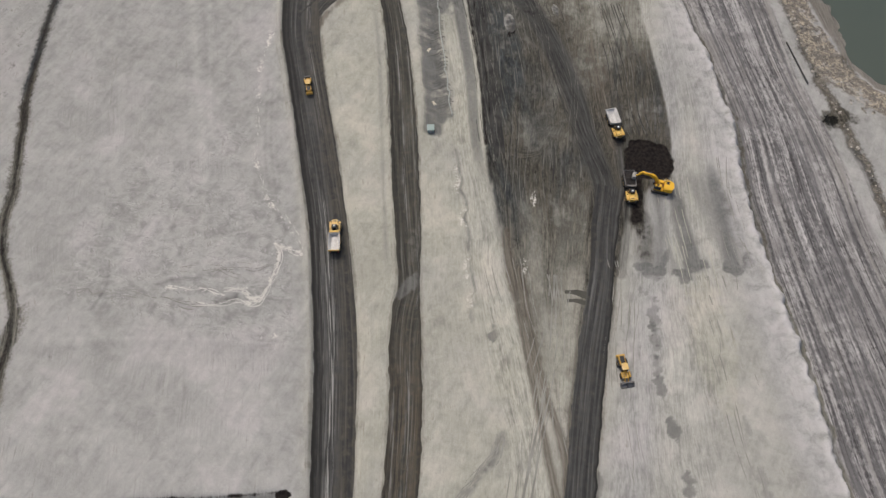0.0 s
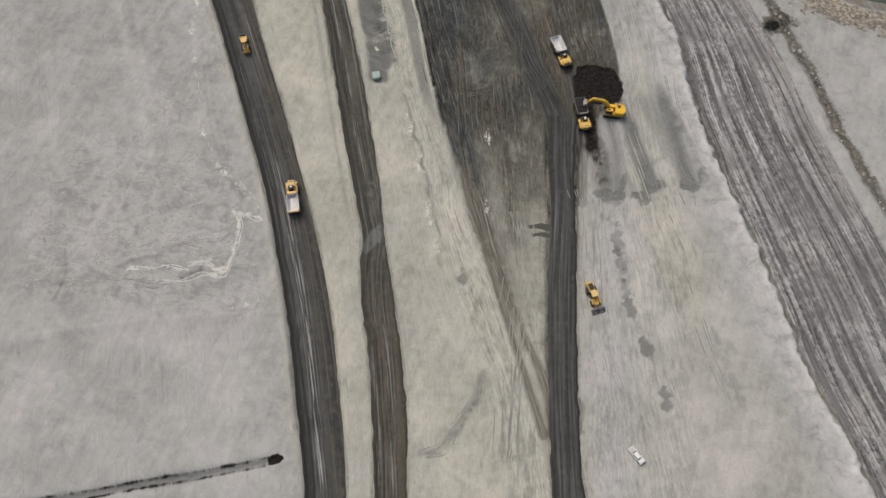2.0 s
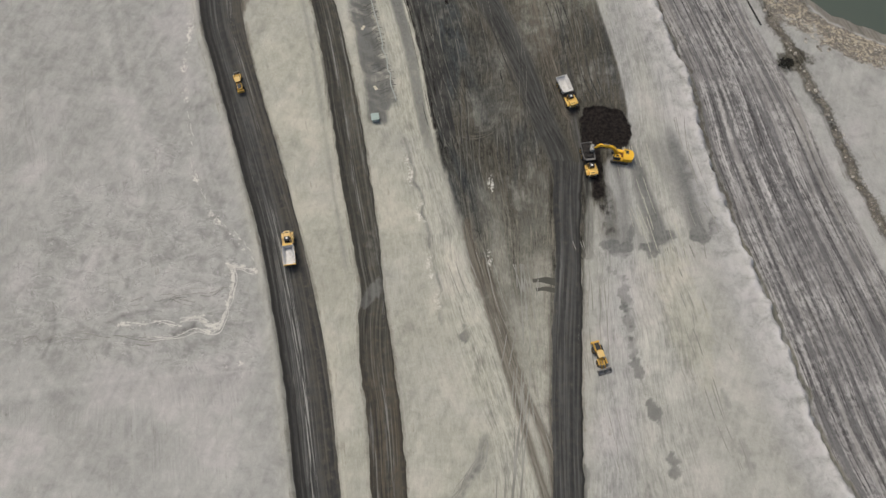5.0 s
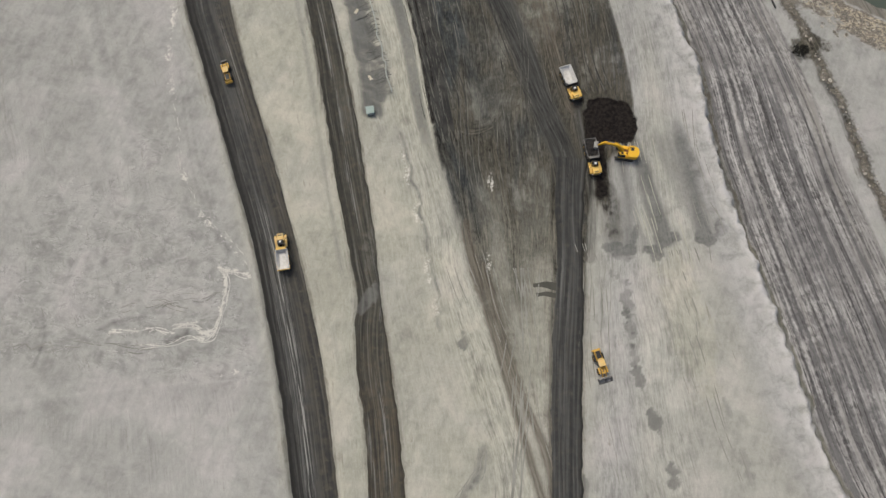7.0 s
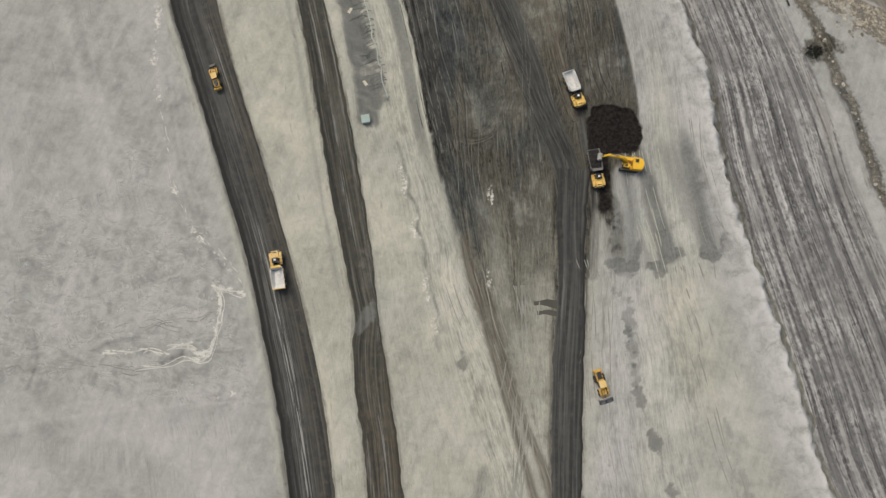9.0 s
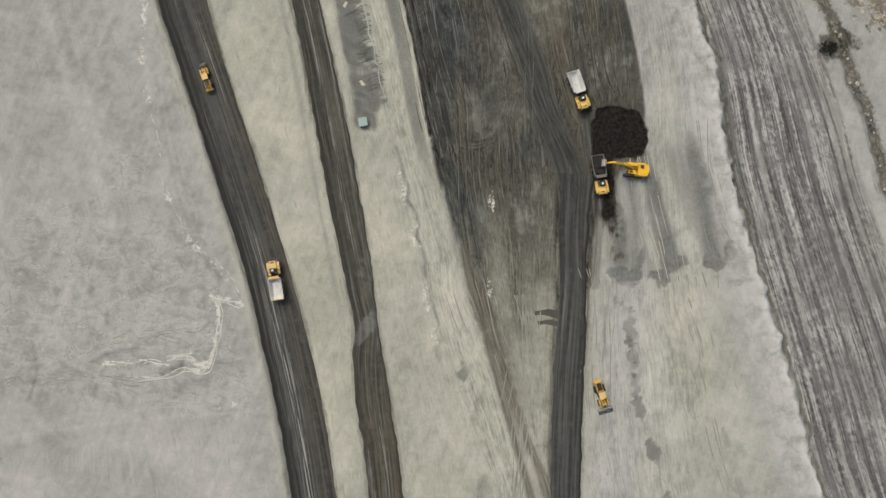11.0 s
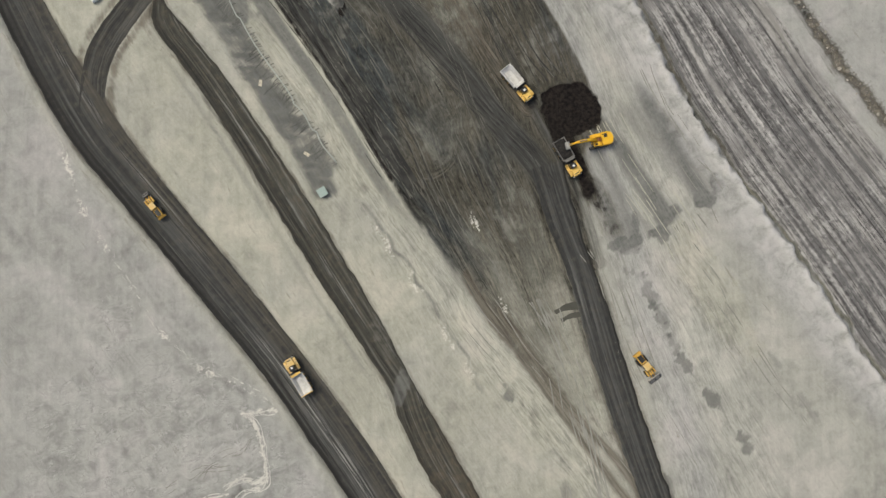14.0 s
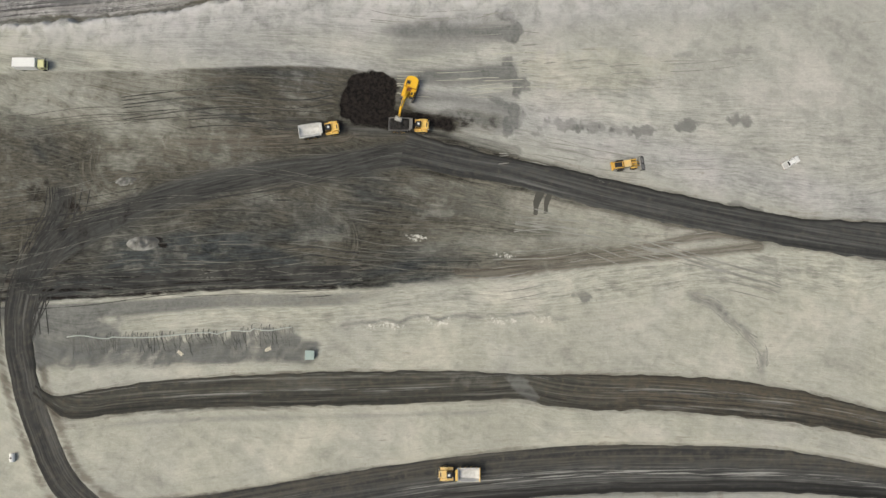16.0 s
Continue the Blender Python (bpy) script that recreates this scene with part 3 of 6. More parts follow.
    black, dark = black + 0.6 * np.exp(-((d1 / 1.7) ** 2)), dark + 1.1 * np.exp(-((d1 / 2.4) ** 2))
    dark = dark + 0.95 * np.exp(-((d / (1.8 + 1.6 * sstep(22 - y, 0, 14))) ** 2))
    # row of dropped loads on the pale floor
    for cx, cy, rx, ry, turn, a in ((46.3, -12.5, 1.5, 3.6, 8, 0.75), (47.0, -18.5, 1.5, 3.6, 8, 0.75), (47.8, -24.5, 1.4, 3.0, 10, 0.7), (49.2, -30.6, 1.3, 3.0, 14, 0.9), (53, -40, 1.7, 3.0, 22, 0.95),
                                    (57.8, -52.6, 1.8, 3.0, 24, 0.9), (7.3, -25.6, 1.3, 2.3, 14, 0.85), (1.0, -21.5, 1.0, 2.2, 10, 0.6),
                                    (42.3, -5.2, 0.7, 1.6, 10, 0.7), (45.2, -7.6, 1.6, 1.0, 20, 0.6), (43.6, -6.2, 0.8, 0.7, 0, 0.6), (70, -36, 1.0, 3.5, 15, 0.55), (74, -48, 1.3, 5.0, 20, 0.55), (37.6, -58, 0.9, 4.0, 0, 0.7)):
        b = blot(x, y, cx, cy, rx, ry, 80 + int(cx) + int(-cy), turn, 2.3)
        grey, dark, plain = grey + 0.8 * a * b, dark + 0.5 * a * b, np.maximum(plain, 0.35 * b)
    d, s = to_line(x, y, [(14, -50), (12.9, -55.6), (8.6, -64.2), (5.1, -68.8), (1, -69.5)])
    grey = grey + 0.85 * np.exp(-((d / 1.4) ** 2)) * (0.05 + 1.3 * fbm(x, y, 0.7, 91))
    # trench floor and the worn apron where the side road meets the dark field
    rib = fbm(x * 0.35, y * 1.1 + x * 0.35, 0.9, 92, 2)
    dark, grey = dark + trench(x, y) * (0.75 + 0.9 * (rib - 0.5)), grey + trench(x, y) * (1.25 - 0.9 * n2 + 0.5 * (rib - 0.5))
    side, _ = to_line(x + 1.6, y, PIPE)
    grey = grey + 1.3 * np.exp(-((side / 2.0) ** 2)) * sstep(y, 33, 37) * (rib - 0.15)
    plain = np.maximum(plain, trench(x, y) * 0.6)
    grey = grey + 0.75 * blot(x, y, -31, 88, 4.4, 11, 129, 17) + 0.38 * sstep(dl, -9, -6) * sstep(-dl, 0, 2) * sstep(y, 48, 75)
    d, _ = to_line(x, y, smooth(SIDE_ROAD, 4))
    brown, dark = brown + 0.75 * np.exp(-(((d - 4.4) / 1.2) ** 2)), dark + 0.35 * np.exp(-(((d - 3.8) / 1.4) ** 2))
    fan = sstep(14 - np.hypot(x + 17, y - 100), 0, 9)
    dark = dark + 0.7 * fan * (dl > -8)
    grey = grey + 0.30 * sstep(dl, -1, 5) * sstep(31 - x, 0, 3) * sstep(-4 - y, 0, 14)
    grey = grey + 0.4 * blot(x, y, -18.6, -19, 1.6, 2.6, 95, 20)
    black = black + 0.36 * blot(x, y, -5, 95, 3.6, 6.5, 93, -40) + 0.30 * blot(x, y, -1, 104, 2.6, 4, 130, 30) + 0.3 * blot(x, y, -1.5, 84, 1.6, 4, 94, 50)
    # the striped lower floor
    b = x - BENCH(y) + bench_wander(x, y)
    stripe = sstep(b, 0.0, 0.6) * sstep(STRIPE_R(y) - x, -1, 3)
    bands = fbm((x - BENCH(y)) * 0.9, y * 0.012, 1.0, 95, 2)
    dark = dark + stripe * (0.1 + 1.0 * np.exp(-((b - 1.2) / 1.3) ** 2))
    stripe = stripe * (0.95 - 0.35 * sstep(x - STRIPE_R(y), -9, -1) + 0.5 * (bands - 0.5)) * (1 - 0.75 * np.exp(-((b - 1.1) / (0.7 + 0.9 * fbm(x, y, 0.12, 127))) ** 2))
    fringe = (0.38 * sstep(b, -10, -5.5) + 0.62 * sstep(b, -3.4, -1.2)) * sstep(-b, -0.1, 0.5)
    streaky = 0.10 + 0.55 * sstep(dl, -13, -6) * sstep(39 - x, 0, 4) + 0.40 * sstep(x - 38, 0, 3) * sstep(68 - x, 0, 10) + 0.10 * sstep(x, -24, -18) * sstep(-dl, 4, 9)
    streaky = np.clip(streaky * (1 - plain), 0, 1)
    # bank of dark growth and litter past it, then rubble down to the lake
    e = x - STRIPE_R(y) + 2.5 * (fbm(x, y, 0.15, 97) - 0.5)
    ditch = np.exp(-(((e - 4.5) / 2.2) ** 2)) * sstep(y, -60, 20)
    dark, black = dark + 1.3 * ditch, black + 0.35 * ditch
    sh = shore(x, y)
    rubble = 1.0 * sstep(sh, -21, -14) * sstep(-sh, 5, 8) * sstep(e, 3, 7) * (0.3 + 1.1 * fbm(x, y, 0.09, 111)) + 0.5 * ditch
    brown = np.maximum(brown, 1.0 * sstep(sh, -7, -5))
    dark = dark + 0.35 * sstep(sh, -3, 0) + 1.1 * blot(x, y, 98, 84, 7.5, 2.4, 112, -63) + 1.0 * blot(x, y, 91.5, 61, 3.2, 4.2, 113, 20) + 0.8 * blot(x, y, 96, 64, 2.2, 4.5, 114, 50)
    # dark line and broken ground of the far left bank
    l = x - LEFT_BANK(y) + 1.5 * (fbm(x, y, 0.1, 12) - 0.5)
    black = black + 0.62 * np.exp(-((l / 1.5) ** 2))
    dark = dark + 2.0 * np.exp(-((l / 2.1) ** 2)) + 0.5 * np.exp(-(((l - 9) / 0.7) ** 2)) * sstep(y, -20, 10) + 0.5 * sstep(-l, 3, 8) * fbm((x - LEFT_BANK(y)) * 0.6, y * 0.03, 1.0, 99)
    dark = dark + 0.5 * blot(x, y, -111, -48, 3.0, 9, 98, -15)
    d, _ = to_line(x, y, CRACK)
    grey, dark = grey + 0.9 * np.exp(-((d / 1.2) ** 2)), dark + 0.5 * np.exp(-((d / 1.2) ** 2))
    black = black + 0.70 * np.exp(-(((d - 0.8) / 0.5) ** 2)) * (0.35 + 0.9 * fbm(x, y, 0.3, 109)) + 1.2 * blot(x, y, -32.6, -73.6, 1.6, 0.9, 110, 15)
    plain = np.maximum(plain, np.maximum(sstep(sh, -30, -24), sstep(e, 2, 5)))
    # pale plateau: scuffs
    dark = dark - 0.55 * sstep(R1_L(y) - x, 0, 5) * sstep(l, 4, 8)
    grey = grey + 0.30 * sstep(R1_L(y) - x, 0, 5) * sstep(fbm(x * 0.5, y * 1.6, 0.07, 101), 0.52, 0.7)
    warm = 1.0 * sstep(x - R1_L(y), -5, 3) * sstep(44 - x, 0, 12) * (0.7 + 0.9 * (n1 - 0.3)) + 0.45 * blot(x, y, 61, -16, 5, 18, 102, 15) + 0.4 * sstep(x - 46, 0, 6) * sstep(BENCH(y) - 8 - x, 0, 6)
    white = np.zeros(np.shape(x))
    for pts, w in ((SQUIGGLE, 0.75), (SQUIGGLE_B, 0.55), ([(-77.4, -30.4), (-73, -29.4), (-69, -29.7)], 0.5), ([(-62.8, -28), (-59, -26.6), (-55.1, -26.1)], 0.5)):
        d, s = to_line(x, y, pts)
        white = np.maximum(white, (0.80 - 0.45 * sstep(s, 0.55, 0.9)) * np.exp(-((d / w) ** 2)) * (0.45 + 0.7 * fbm(x, y, 0.35, 104)))
    white = np.maximum(white, 0.6 * blot(x, y, -49.6, -38.1, 1.2, 0.8, 125) + 0.6 * blot(x, y, -45.9, -37.2, 0.9, 0.9, 126))
    d, s = to_line(x, y, DEPOSIT)
    white = np.maximum(white, (0.72 - 0.42 * sstep(s, 0.66, 0.85)) * np.exp(-(((d + 1.8 * (fbm(x, y, 0.4, 106) - 0.5)) / 0.9) ** 2)) * (0.25 + 0.75 * sstep(fbm(x, y, 0.2, 105), 0.40, 0.65)))
    # low wavy scarp on the pale floor beside the dark field, drawn in colour only
    d, _ = to_line(x + 2.4 * (fbm(x * 0.2, y, 0.35, 66) - 0.5), y, [(-13.5, 27), (-11.5, 20), (-8.8, 12), (-5.3, 2), (-2.1, -10.7), (0.5, -19)])
    d2, _ = to_line(x - 1.0 + 2.4 * (fbm(x * 0.2, y, 0.35, 66) - 0.5), y, [(-13.5, 27), (-11.5, 20), (-8.8, 12), (-5.3, 2), (-2.1, -10.7), (0.5, -19)])
    white = np.maximum(white, 0.55 * np.exp(-((d / 1.0) ** 2)) * sstep(fbm(x, y, 0.25, 68), 0.3, 0.55))
    # the ledges' shadow, painted as a grey line along their side
    grey = grey + 0.75 * np.exp(-((d2 / 0.5) ** 2)) * (0.4 + fbm(x, y, 0.3, 128))
    white = np.maximum(white, 0.42 * blot(x, y, 12.2, -6.0, 0.8, 3.2, 67, 8))
    black = black + 0.55 * blot(x, y, -5.0, 73.2, 0.9, 1.6, 107, -22)
    white = np.maximum(white, 0.4 * blot(x, y, 11, 15.5, 0.8, 3.4, 108, 12) * core)
    # soft scrapes and worn bands on the plateau
    west = sstep(R1_L(y) - x, 2, 8)
    shade, worn = np.zeros(np.shape(x)), fbm(x, y, 0.12, 121)
    for pts, w, a in SCRAPES:
        close = (x > min(p[0] for p in pts) - 9) & (x < max(p[0] for p in pts) + 9) & (y > min(p[1] for p in pts) - 9) & (y < max(p[1] for p in pts) + 9)
        d, _ = to_line(x[close], y[close], smooth(pts, 3))
        shade[close] += a * np.exp(-((d / w) ** 2)) * (0.35 + 1.3 * worn[close])
    crumple = west * (0.95 * sstep(y, -46, -34) * sstep(28 - y, 0, 42) * sstep(x, -116, -98) + 0.6 * blot(x, y, -77, 17, 5, 9, 122) + 0.35 * blot(x, y, -75, -70, 26, 4, 123, 8)) + 0.3 * fringe
    shade = shade + 0.05 * west * sstep(-40 - y, 0, 6) - 0.04 * west * sstep(y, 5, 40)
    dry = sstep(28 - y, 0, 44) + 0.32 * sstep(y, 84, 110) * sstep(x, -12, 4) - 0.6 * sstep(y, 40, 70) * sstep(14 - x, 0, 10)
    sandy = 0.8 * sstep(x - STRIPE_R(y), -12, -5) * fbm((x - STRIPE_R(y)) * 0.5, y * 0.02, 1.0, 124) + 0.5 * sstep(bands, 0.62, 0.75)
    east = sstep(x - D_R(y), -13, -10) * sstep(-dr, -14, -11) * sstep(dr, 0, 1.5) * sstep(y, 36, 44)
    dry, black = dry - 0.9 * east, black + 0.16 * east + 0.10 * core * sstep(y, 24, 45) * sstep(22 - x, 0, 12)
    return {"shade": shade, "crumple": crumple, "dry": dry, "sandy": sandy, "lane_u": lane_u, "lane_v": lane_v, "lane_w": lane_w, "dark": dark, "black": black, "warm": np.clip(warm, 0, 1), "white": white, "rubble": np.clip(rubble, 0, 1.5), "plain": np.clip(plain, 0, 1), "streaky": streaky, "brown": brown, "grey": grey, "lane": lane, "tone": tone, "stripe": stripe, "fringe": fringe}


def flow(x, y):
    """A crosswise coordinate that stays constant along the lines of traffic."""
    lines = [LEFT_BANK, R1_L, R1_R, R2_L, R2_R, D_L, R3_L, BENCH, STRIPE_R]
    xs = np.stack([c(y) for c in lines])
    us = np.array([float(c(0.0)) for c in lines])
    for k in range(1, len(lines)):
        xs[k] = np.maximum(xs[k], xs[k - 1] + 0.5)
    u = np.where(x < xs[0], us[0] + x - xs[0], us[-1] + x - xs[-1])
    for k in range(len(lines) - 1):
        inside = (x >= xs[k]) & (x < xs[k + 1])
        u = np.where(inside, us[k] + (x - xs[k]) / (xs[k + 1] - xs[k]) * (us[k + 1] - us[k]), u)
    return u


def sheet(name, X, Y, Z, material, fields, uv):
    """A grid mesh with float fields on its points and a UV map."""
    ny, nx = X.shape
    me = bpy.data.meshes.new(name)
    me.vertices.add(nx * ny)
    me.vertices.foreach_set("co", np.stack([X, Y, Z], -1).astype(np.float32).ravel())
    i = np.arange(nx * ny).reshape(ny, nx)
    quads = np.stack([i[:-1, :-1], i[:-1, 1:], i[1:, 1:], i[1:, :-1]], -1).reshape(-1, 4)
    me.loops.add(quads.size)
    me.loops.foreach_set("vertex_index", quads.ravel().astype(np.int32))
    me.polygons.add(len(quads))
    me.polygons.foreach_set("loop_start", np.arange(0, quads.size, 4, dtype=np.int32))
    me.polygons.foreach_set("use_smooth", np.ones(len(quads), dtype=bool))
    me.update(calc_edges=True)
    for key, val in fields.items():
        me.attributes.new(key, "FLOAT", "POINT").data.foreach_set("value", np.broadcast_to(val, X.shape).astype(np.float32).ravel())
    layer = me.uv_layers.new(name="UVMap")
    layer.data.foreach_set("uv", np.stack(uv, -1).reshape(-1, 2)[quads.ravel()].astype(np.float32).ravel())
    me.materials.append(material)
    return new(name, me)


def build_ground():
    far = np.array([8, 20, 45, 100, 220, 500, 1100, 2200, 4000.0])
    ax = np.concatenate([-165 - far[::-1], np.arange(-165, 150.01, 0.42), 150 + far])
    ay = np.concatenate([-112 - far[::-1], np.arange(-112, 140.01, 0.42), 140 + far])
    X, Y = np.meshgrid(ax, ay)
    xc, yc = np.clip(X, -175, 160), np.clip(Y, -120, 150)
    ob = sheet("ground", X, Y, height(xc, yc), GROUND, covers(xc, yc), (flow(xc, yc), Y))
    return tagged(ob, "pale grey ash floor of an open pit, streaked with dark soil", "ground", kind="structure")


build_ground()


def build_road(name, left, right, y0, y1, material, label, lift=0.06, lit=(), black=0.0, ragged=0.5, patches=(), wear=0.55, right_black=0.0, calm=0.0, brown_side=0.0, brown_south=0.0):
    ys = np.arange(y0, y1, 0.45)
    n = 26
    s = np.linspace(0, 1, n)
    L, R = left(ys), right(ys)
    L0 = L[:, None]
    L = L + ragged * (fbm(ys, ys * 0 + 3.3, 0.35, 201) - 0.5)
    R = R + ragged * (fbm(ys, ys * 0 + 8.1, 0.35, 202) - 0.5)
    X = L[:, None] + (R - L)[:, None] * s[None]
    Y = np.repeat(ys[:, None], n, 1)
    W = (R - L)[:, None]
    rim = np.exp(-((s * W) / 0.6) ** 2) + np.exp(-(((1 - s) * W) / 0.6) ** 2)
    U = X - L0
    ruts = 0.10 * (fbm(U * 0.9, Y * 0.02, 1.0, 203, 2) - 0.5)
    Z = height(X, Y) * 1.0 + lift + ruts + 0.18 * rim
    Z[:, 0] -= 0.25
    Z[:, -1] -= 0.25
    lit_f = np.zeros(X.shape)
    for c, w, a, lo, hi in lit:
        lit_f = np.maximum(lit_f, a * np.exp(-((s[None] - c) / w) ** 2) * sstep(Y, lo, lo + 10) * sstep(hi - Y, 0, 10))
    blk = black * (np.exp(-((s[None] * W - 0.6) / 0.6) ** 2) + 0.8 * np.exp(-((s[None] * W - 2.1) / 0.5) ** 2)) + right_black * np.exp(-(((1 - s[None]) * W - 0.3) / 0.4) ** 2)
    spot = np.zeros(X.shape)
    for cx, cy, rx, ry, turn, k in patches:
        spot = np.maximum(spot, k * blot(X, Y, cx, cy, rx, ry, 205, turn))
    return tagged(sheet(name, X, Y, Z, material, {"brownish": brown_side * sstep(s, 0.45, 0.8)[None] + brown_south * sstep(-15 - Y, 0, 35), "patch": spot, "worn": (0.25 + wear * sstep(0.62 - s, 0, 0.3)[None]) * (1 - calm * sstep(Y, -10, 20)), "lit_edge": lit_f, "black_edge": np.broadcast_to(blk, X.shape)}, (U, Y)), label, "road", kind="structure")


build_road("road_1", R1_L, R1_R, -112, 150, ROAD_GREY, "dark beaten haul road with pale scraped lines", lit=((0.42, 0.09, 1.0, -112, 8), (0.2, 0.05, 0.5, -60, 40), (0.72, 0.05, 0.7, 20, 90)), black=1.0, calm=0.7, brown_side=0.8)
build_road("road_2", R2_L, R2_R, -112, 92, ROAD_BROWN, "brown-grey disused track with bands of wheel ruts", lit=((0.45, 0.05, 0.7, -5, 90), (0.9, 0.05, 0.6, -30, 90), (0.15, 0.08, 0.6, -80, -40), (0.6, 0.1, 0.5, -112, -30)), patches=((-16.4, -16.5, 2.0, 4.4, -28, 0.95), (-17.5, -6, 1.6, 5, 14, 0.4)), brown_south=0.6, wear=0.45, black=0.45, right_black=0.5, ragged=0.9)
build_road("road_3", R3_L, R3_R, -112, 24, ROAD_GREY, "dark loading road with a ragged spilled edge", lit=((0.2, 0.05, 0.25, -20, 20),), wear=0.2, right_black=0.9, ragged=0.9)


def build_track(name, centre, widths, material, label, lift=0.06):
    """A track along a smooth plan line."""
    c = np.array(centre, float)
    t = np.arange(len(c))
    tt = np.linspace(0, len(c) - 1, 40 * (len(c) - 1))
    k = np.clip(tt.astype(int), 0, len(c) - 2)
    s = (tt - k)[:, None]
    p0, p1, p2, p3 = c[np.maximum(k - 1, 0)], c[k], c[k + 1], c[np.minimum(k + 2, len(c) - 1)]
    P = 0.5 * (2 * p1 + (p2 - p0) * s + (2 * p0 - 5 * p1 + 4 * p2 - p3) * s**2 + (3 * p1 - p0 - 3 * p2 + p3) * s**3)
    D = np.gradient(P, axis=0)
    D /= np.linalg.norm(D, axis=1)[:, None]
    side = np.stack([D[:, 1], -D[:, 0]], 1)
    W = np.interp(tt, t, widths)
    v = np.concatenate([[0], np.cumsum(np.linalg.norm(np.diff(P, axis=0), axis=1))])
    W = W + 0.9 * (fbm(v, v * 0 + 1.7, 0.3, 211) - 0.5)
    a = np.linspace(-0.5, 0.5, 20)
    X = P[:, :1] + side[:, :1] * a[None] * W[:, None]
    Y = P[:, 1:] + side[:, 1:] * a[None] * W[:, None]
    end = sstep(v[-1] - v, 0, 9)[:, None]
    Z = height(X, Y) - 0.14 * (1 - sstep(v, 3, 18))[:, None] + lift * end - 0.16 * (1 - end) * (0.5 + 1.2 * fbm(X * 2.2, Y * 0.5, 0.5, 212)) + 0.15 * end * np.exp(-(((0.5 - np.abs(a)) * W[:, None]) / 0.6) ** 2)
    Z[:, 0] -= 0.25
    Z[:, -1] -= 0.25
    U = (a[None] + 0.5) * W[:, None]
    return tagged(sheet(name, X, Y, Z, material, {"brownish": np.full(X.shape, 0.4), "patch": np.zeros(X.shape), "worn": np.full(X.shape, 0.5), "lit_edge": np.zeros(X.shape), "black_edge": 0.4 * np.exp(-((U / 0.9) ** 2)) * sstep(v, 14, 28)[:, None]}, (U, np.repeat(v[:, None], 20, 1))), label, "road", kind="structure")


build_track("road_4", SIDE_ROAD, [7, 6.6, 6.4, 6.4, 6.0, 6.4, 7, 9], ROAD_GREY, "dark side road curving round from the haul road", 0.10)

# ---- the lake ----


def water_material():
    g = Mat("green_lake_water", 0.07)
    ob = g.obj()
    n = g.noise(ob, 0.02, (1, 1, 1), 3, 0.5)
    g.colour(g.mix(n, (0.062, 0.085, 0.066), (0.085, 0.10, 0.078)))
    g.bump(g.noise(ob, 0.9, (1, 0.5, 1), 4, 0.6), 0.12, 0.1)
    return g.m


WATER_Z = -5.0
wx, wy = np.meshgrid(np.linspace(60, 700, 40), np.linspace(-150, 700, 40))
tagged(sheet("water", wx, wy, wx * 0 + WATER_Z, water_material(), {}, (wx, wy)), "still dark green lake water", "water", kind="structure")


# ---- materials of the machines ----
def paint(name, base, dust, rough=0.45, metal=0.0, amount=0.35):
    """Weathered paint: dust in clouds, small chips and scuffs."""
    g = Mat(name, rough, metal)
    ob = g.obj()
    cloud = g.noise(ob, 0.9, (1, 1, 1), 5, 0.6, 0.4)
    speck = g.noise(ob, 7.0, (1, 1, 1), 4, 0.6)
    col = g.mix(g.math("MULTIPLY", g.ramp(cloud, 0.38, 0.66), amount), base, dust)
    col = g.mix(g.math("MULTIPLY", g.ramp(speck, 0.60, 0.72), 0.6), col, tuple(0.45 * c for c in base))
    g.colour(col)
    g.put(g.b.inputs["Roughness"], g.ramp(cloud, 0.3, 0.7, rough, min(1.0, rough + 0.4)))
    g.bump(speck, 0.15, 0.02)
    return g.m


YELLOW = paint("machine_yellow", (0.86, 0.55, 0.12), (0.78, 0.60, 0.28))
YELLOW_DEEP = paint("excavator_yellow", (0.84, 0.48, 0.015), (0.74, 0.50, 0.09), 0.4, 0.0, 0.25)
GOLD = paint("loader_gold", (0.66, 0.38, 0.05), (0.62, 0.46, 0.2), 0.5, 0.0, 0.45)
YELLOW_DUSTY = paint("dusty_yellow", (0.74, 0.50, 0.17), (0.70, 0.58, 0.36), 0.6, 0.0, 0.6)
STEEL_PALE = paint("worn_body_steel", (0.62, 0.615, 0.60), (0.46, 0.45, 0.42), 0.5, 0.15, 0.6)
STEEL_DARK = paint("dirty_steel", (0.16, 0.155, 0.15), (0.28, 0.27, 0.25), 0.6, 0.3, 0.5)
STEEL_BUCKET = paint("ash_covered_bucket_steel", (0.36, 0.355, 0.335), (0.44, 0.43, 0.405), 0.7, 0.1, 0.7)
BLACK = paint("black_enamel", (0.018, 0.018, 0.018), (0.06, 0.057, 0.05), 0.5, 0.0, 0.4)
RUBBER = paint("tyre_rubber", (0.022, 0.021, 0.02), (0.10, 0.095, 0.085), 0.9, 0.0, 0.5)
WHITE = paint("white_car_paint", (0.82, 0.82, 0.80), (0.66, 0.65, 0.61), 0.3, 0.0, 0.2)
CREAM = paint("cream_cab_paint", (0.70, 0.68, 0.36), (0.62, 0.60, 0.40), 0.4, 0.0, 0.3)
TEAL = paint("faded_teal_paint", (0.34, 0.44, 0.41), (0.43, 0.47, 0.45), 0.6, 0.0, 0.5)
PIPE_GREEN = paint("pale_hose", (0.48, 0.52, 0.48), (0.40, 0.41, 0.38), 0.6, 0.0, 0.5)
LAMP = paint("lamp_lens", (0.75, 0.75, 0.72), (0.5, 0.5, 0.48), 0.15, 0.0, 0.1)
RED = paint("red_lens", (0.5, 0.02, 0.02), (0.4, 0.05, 0.04), 0.2, 0.0, 0.1)
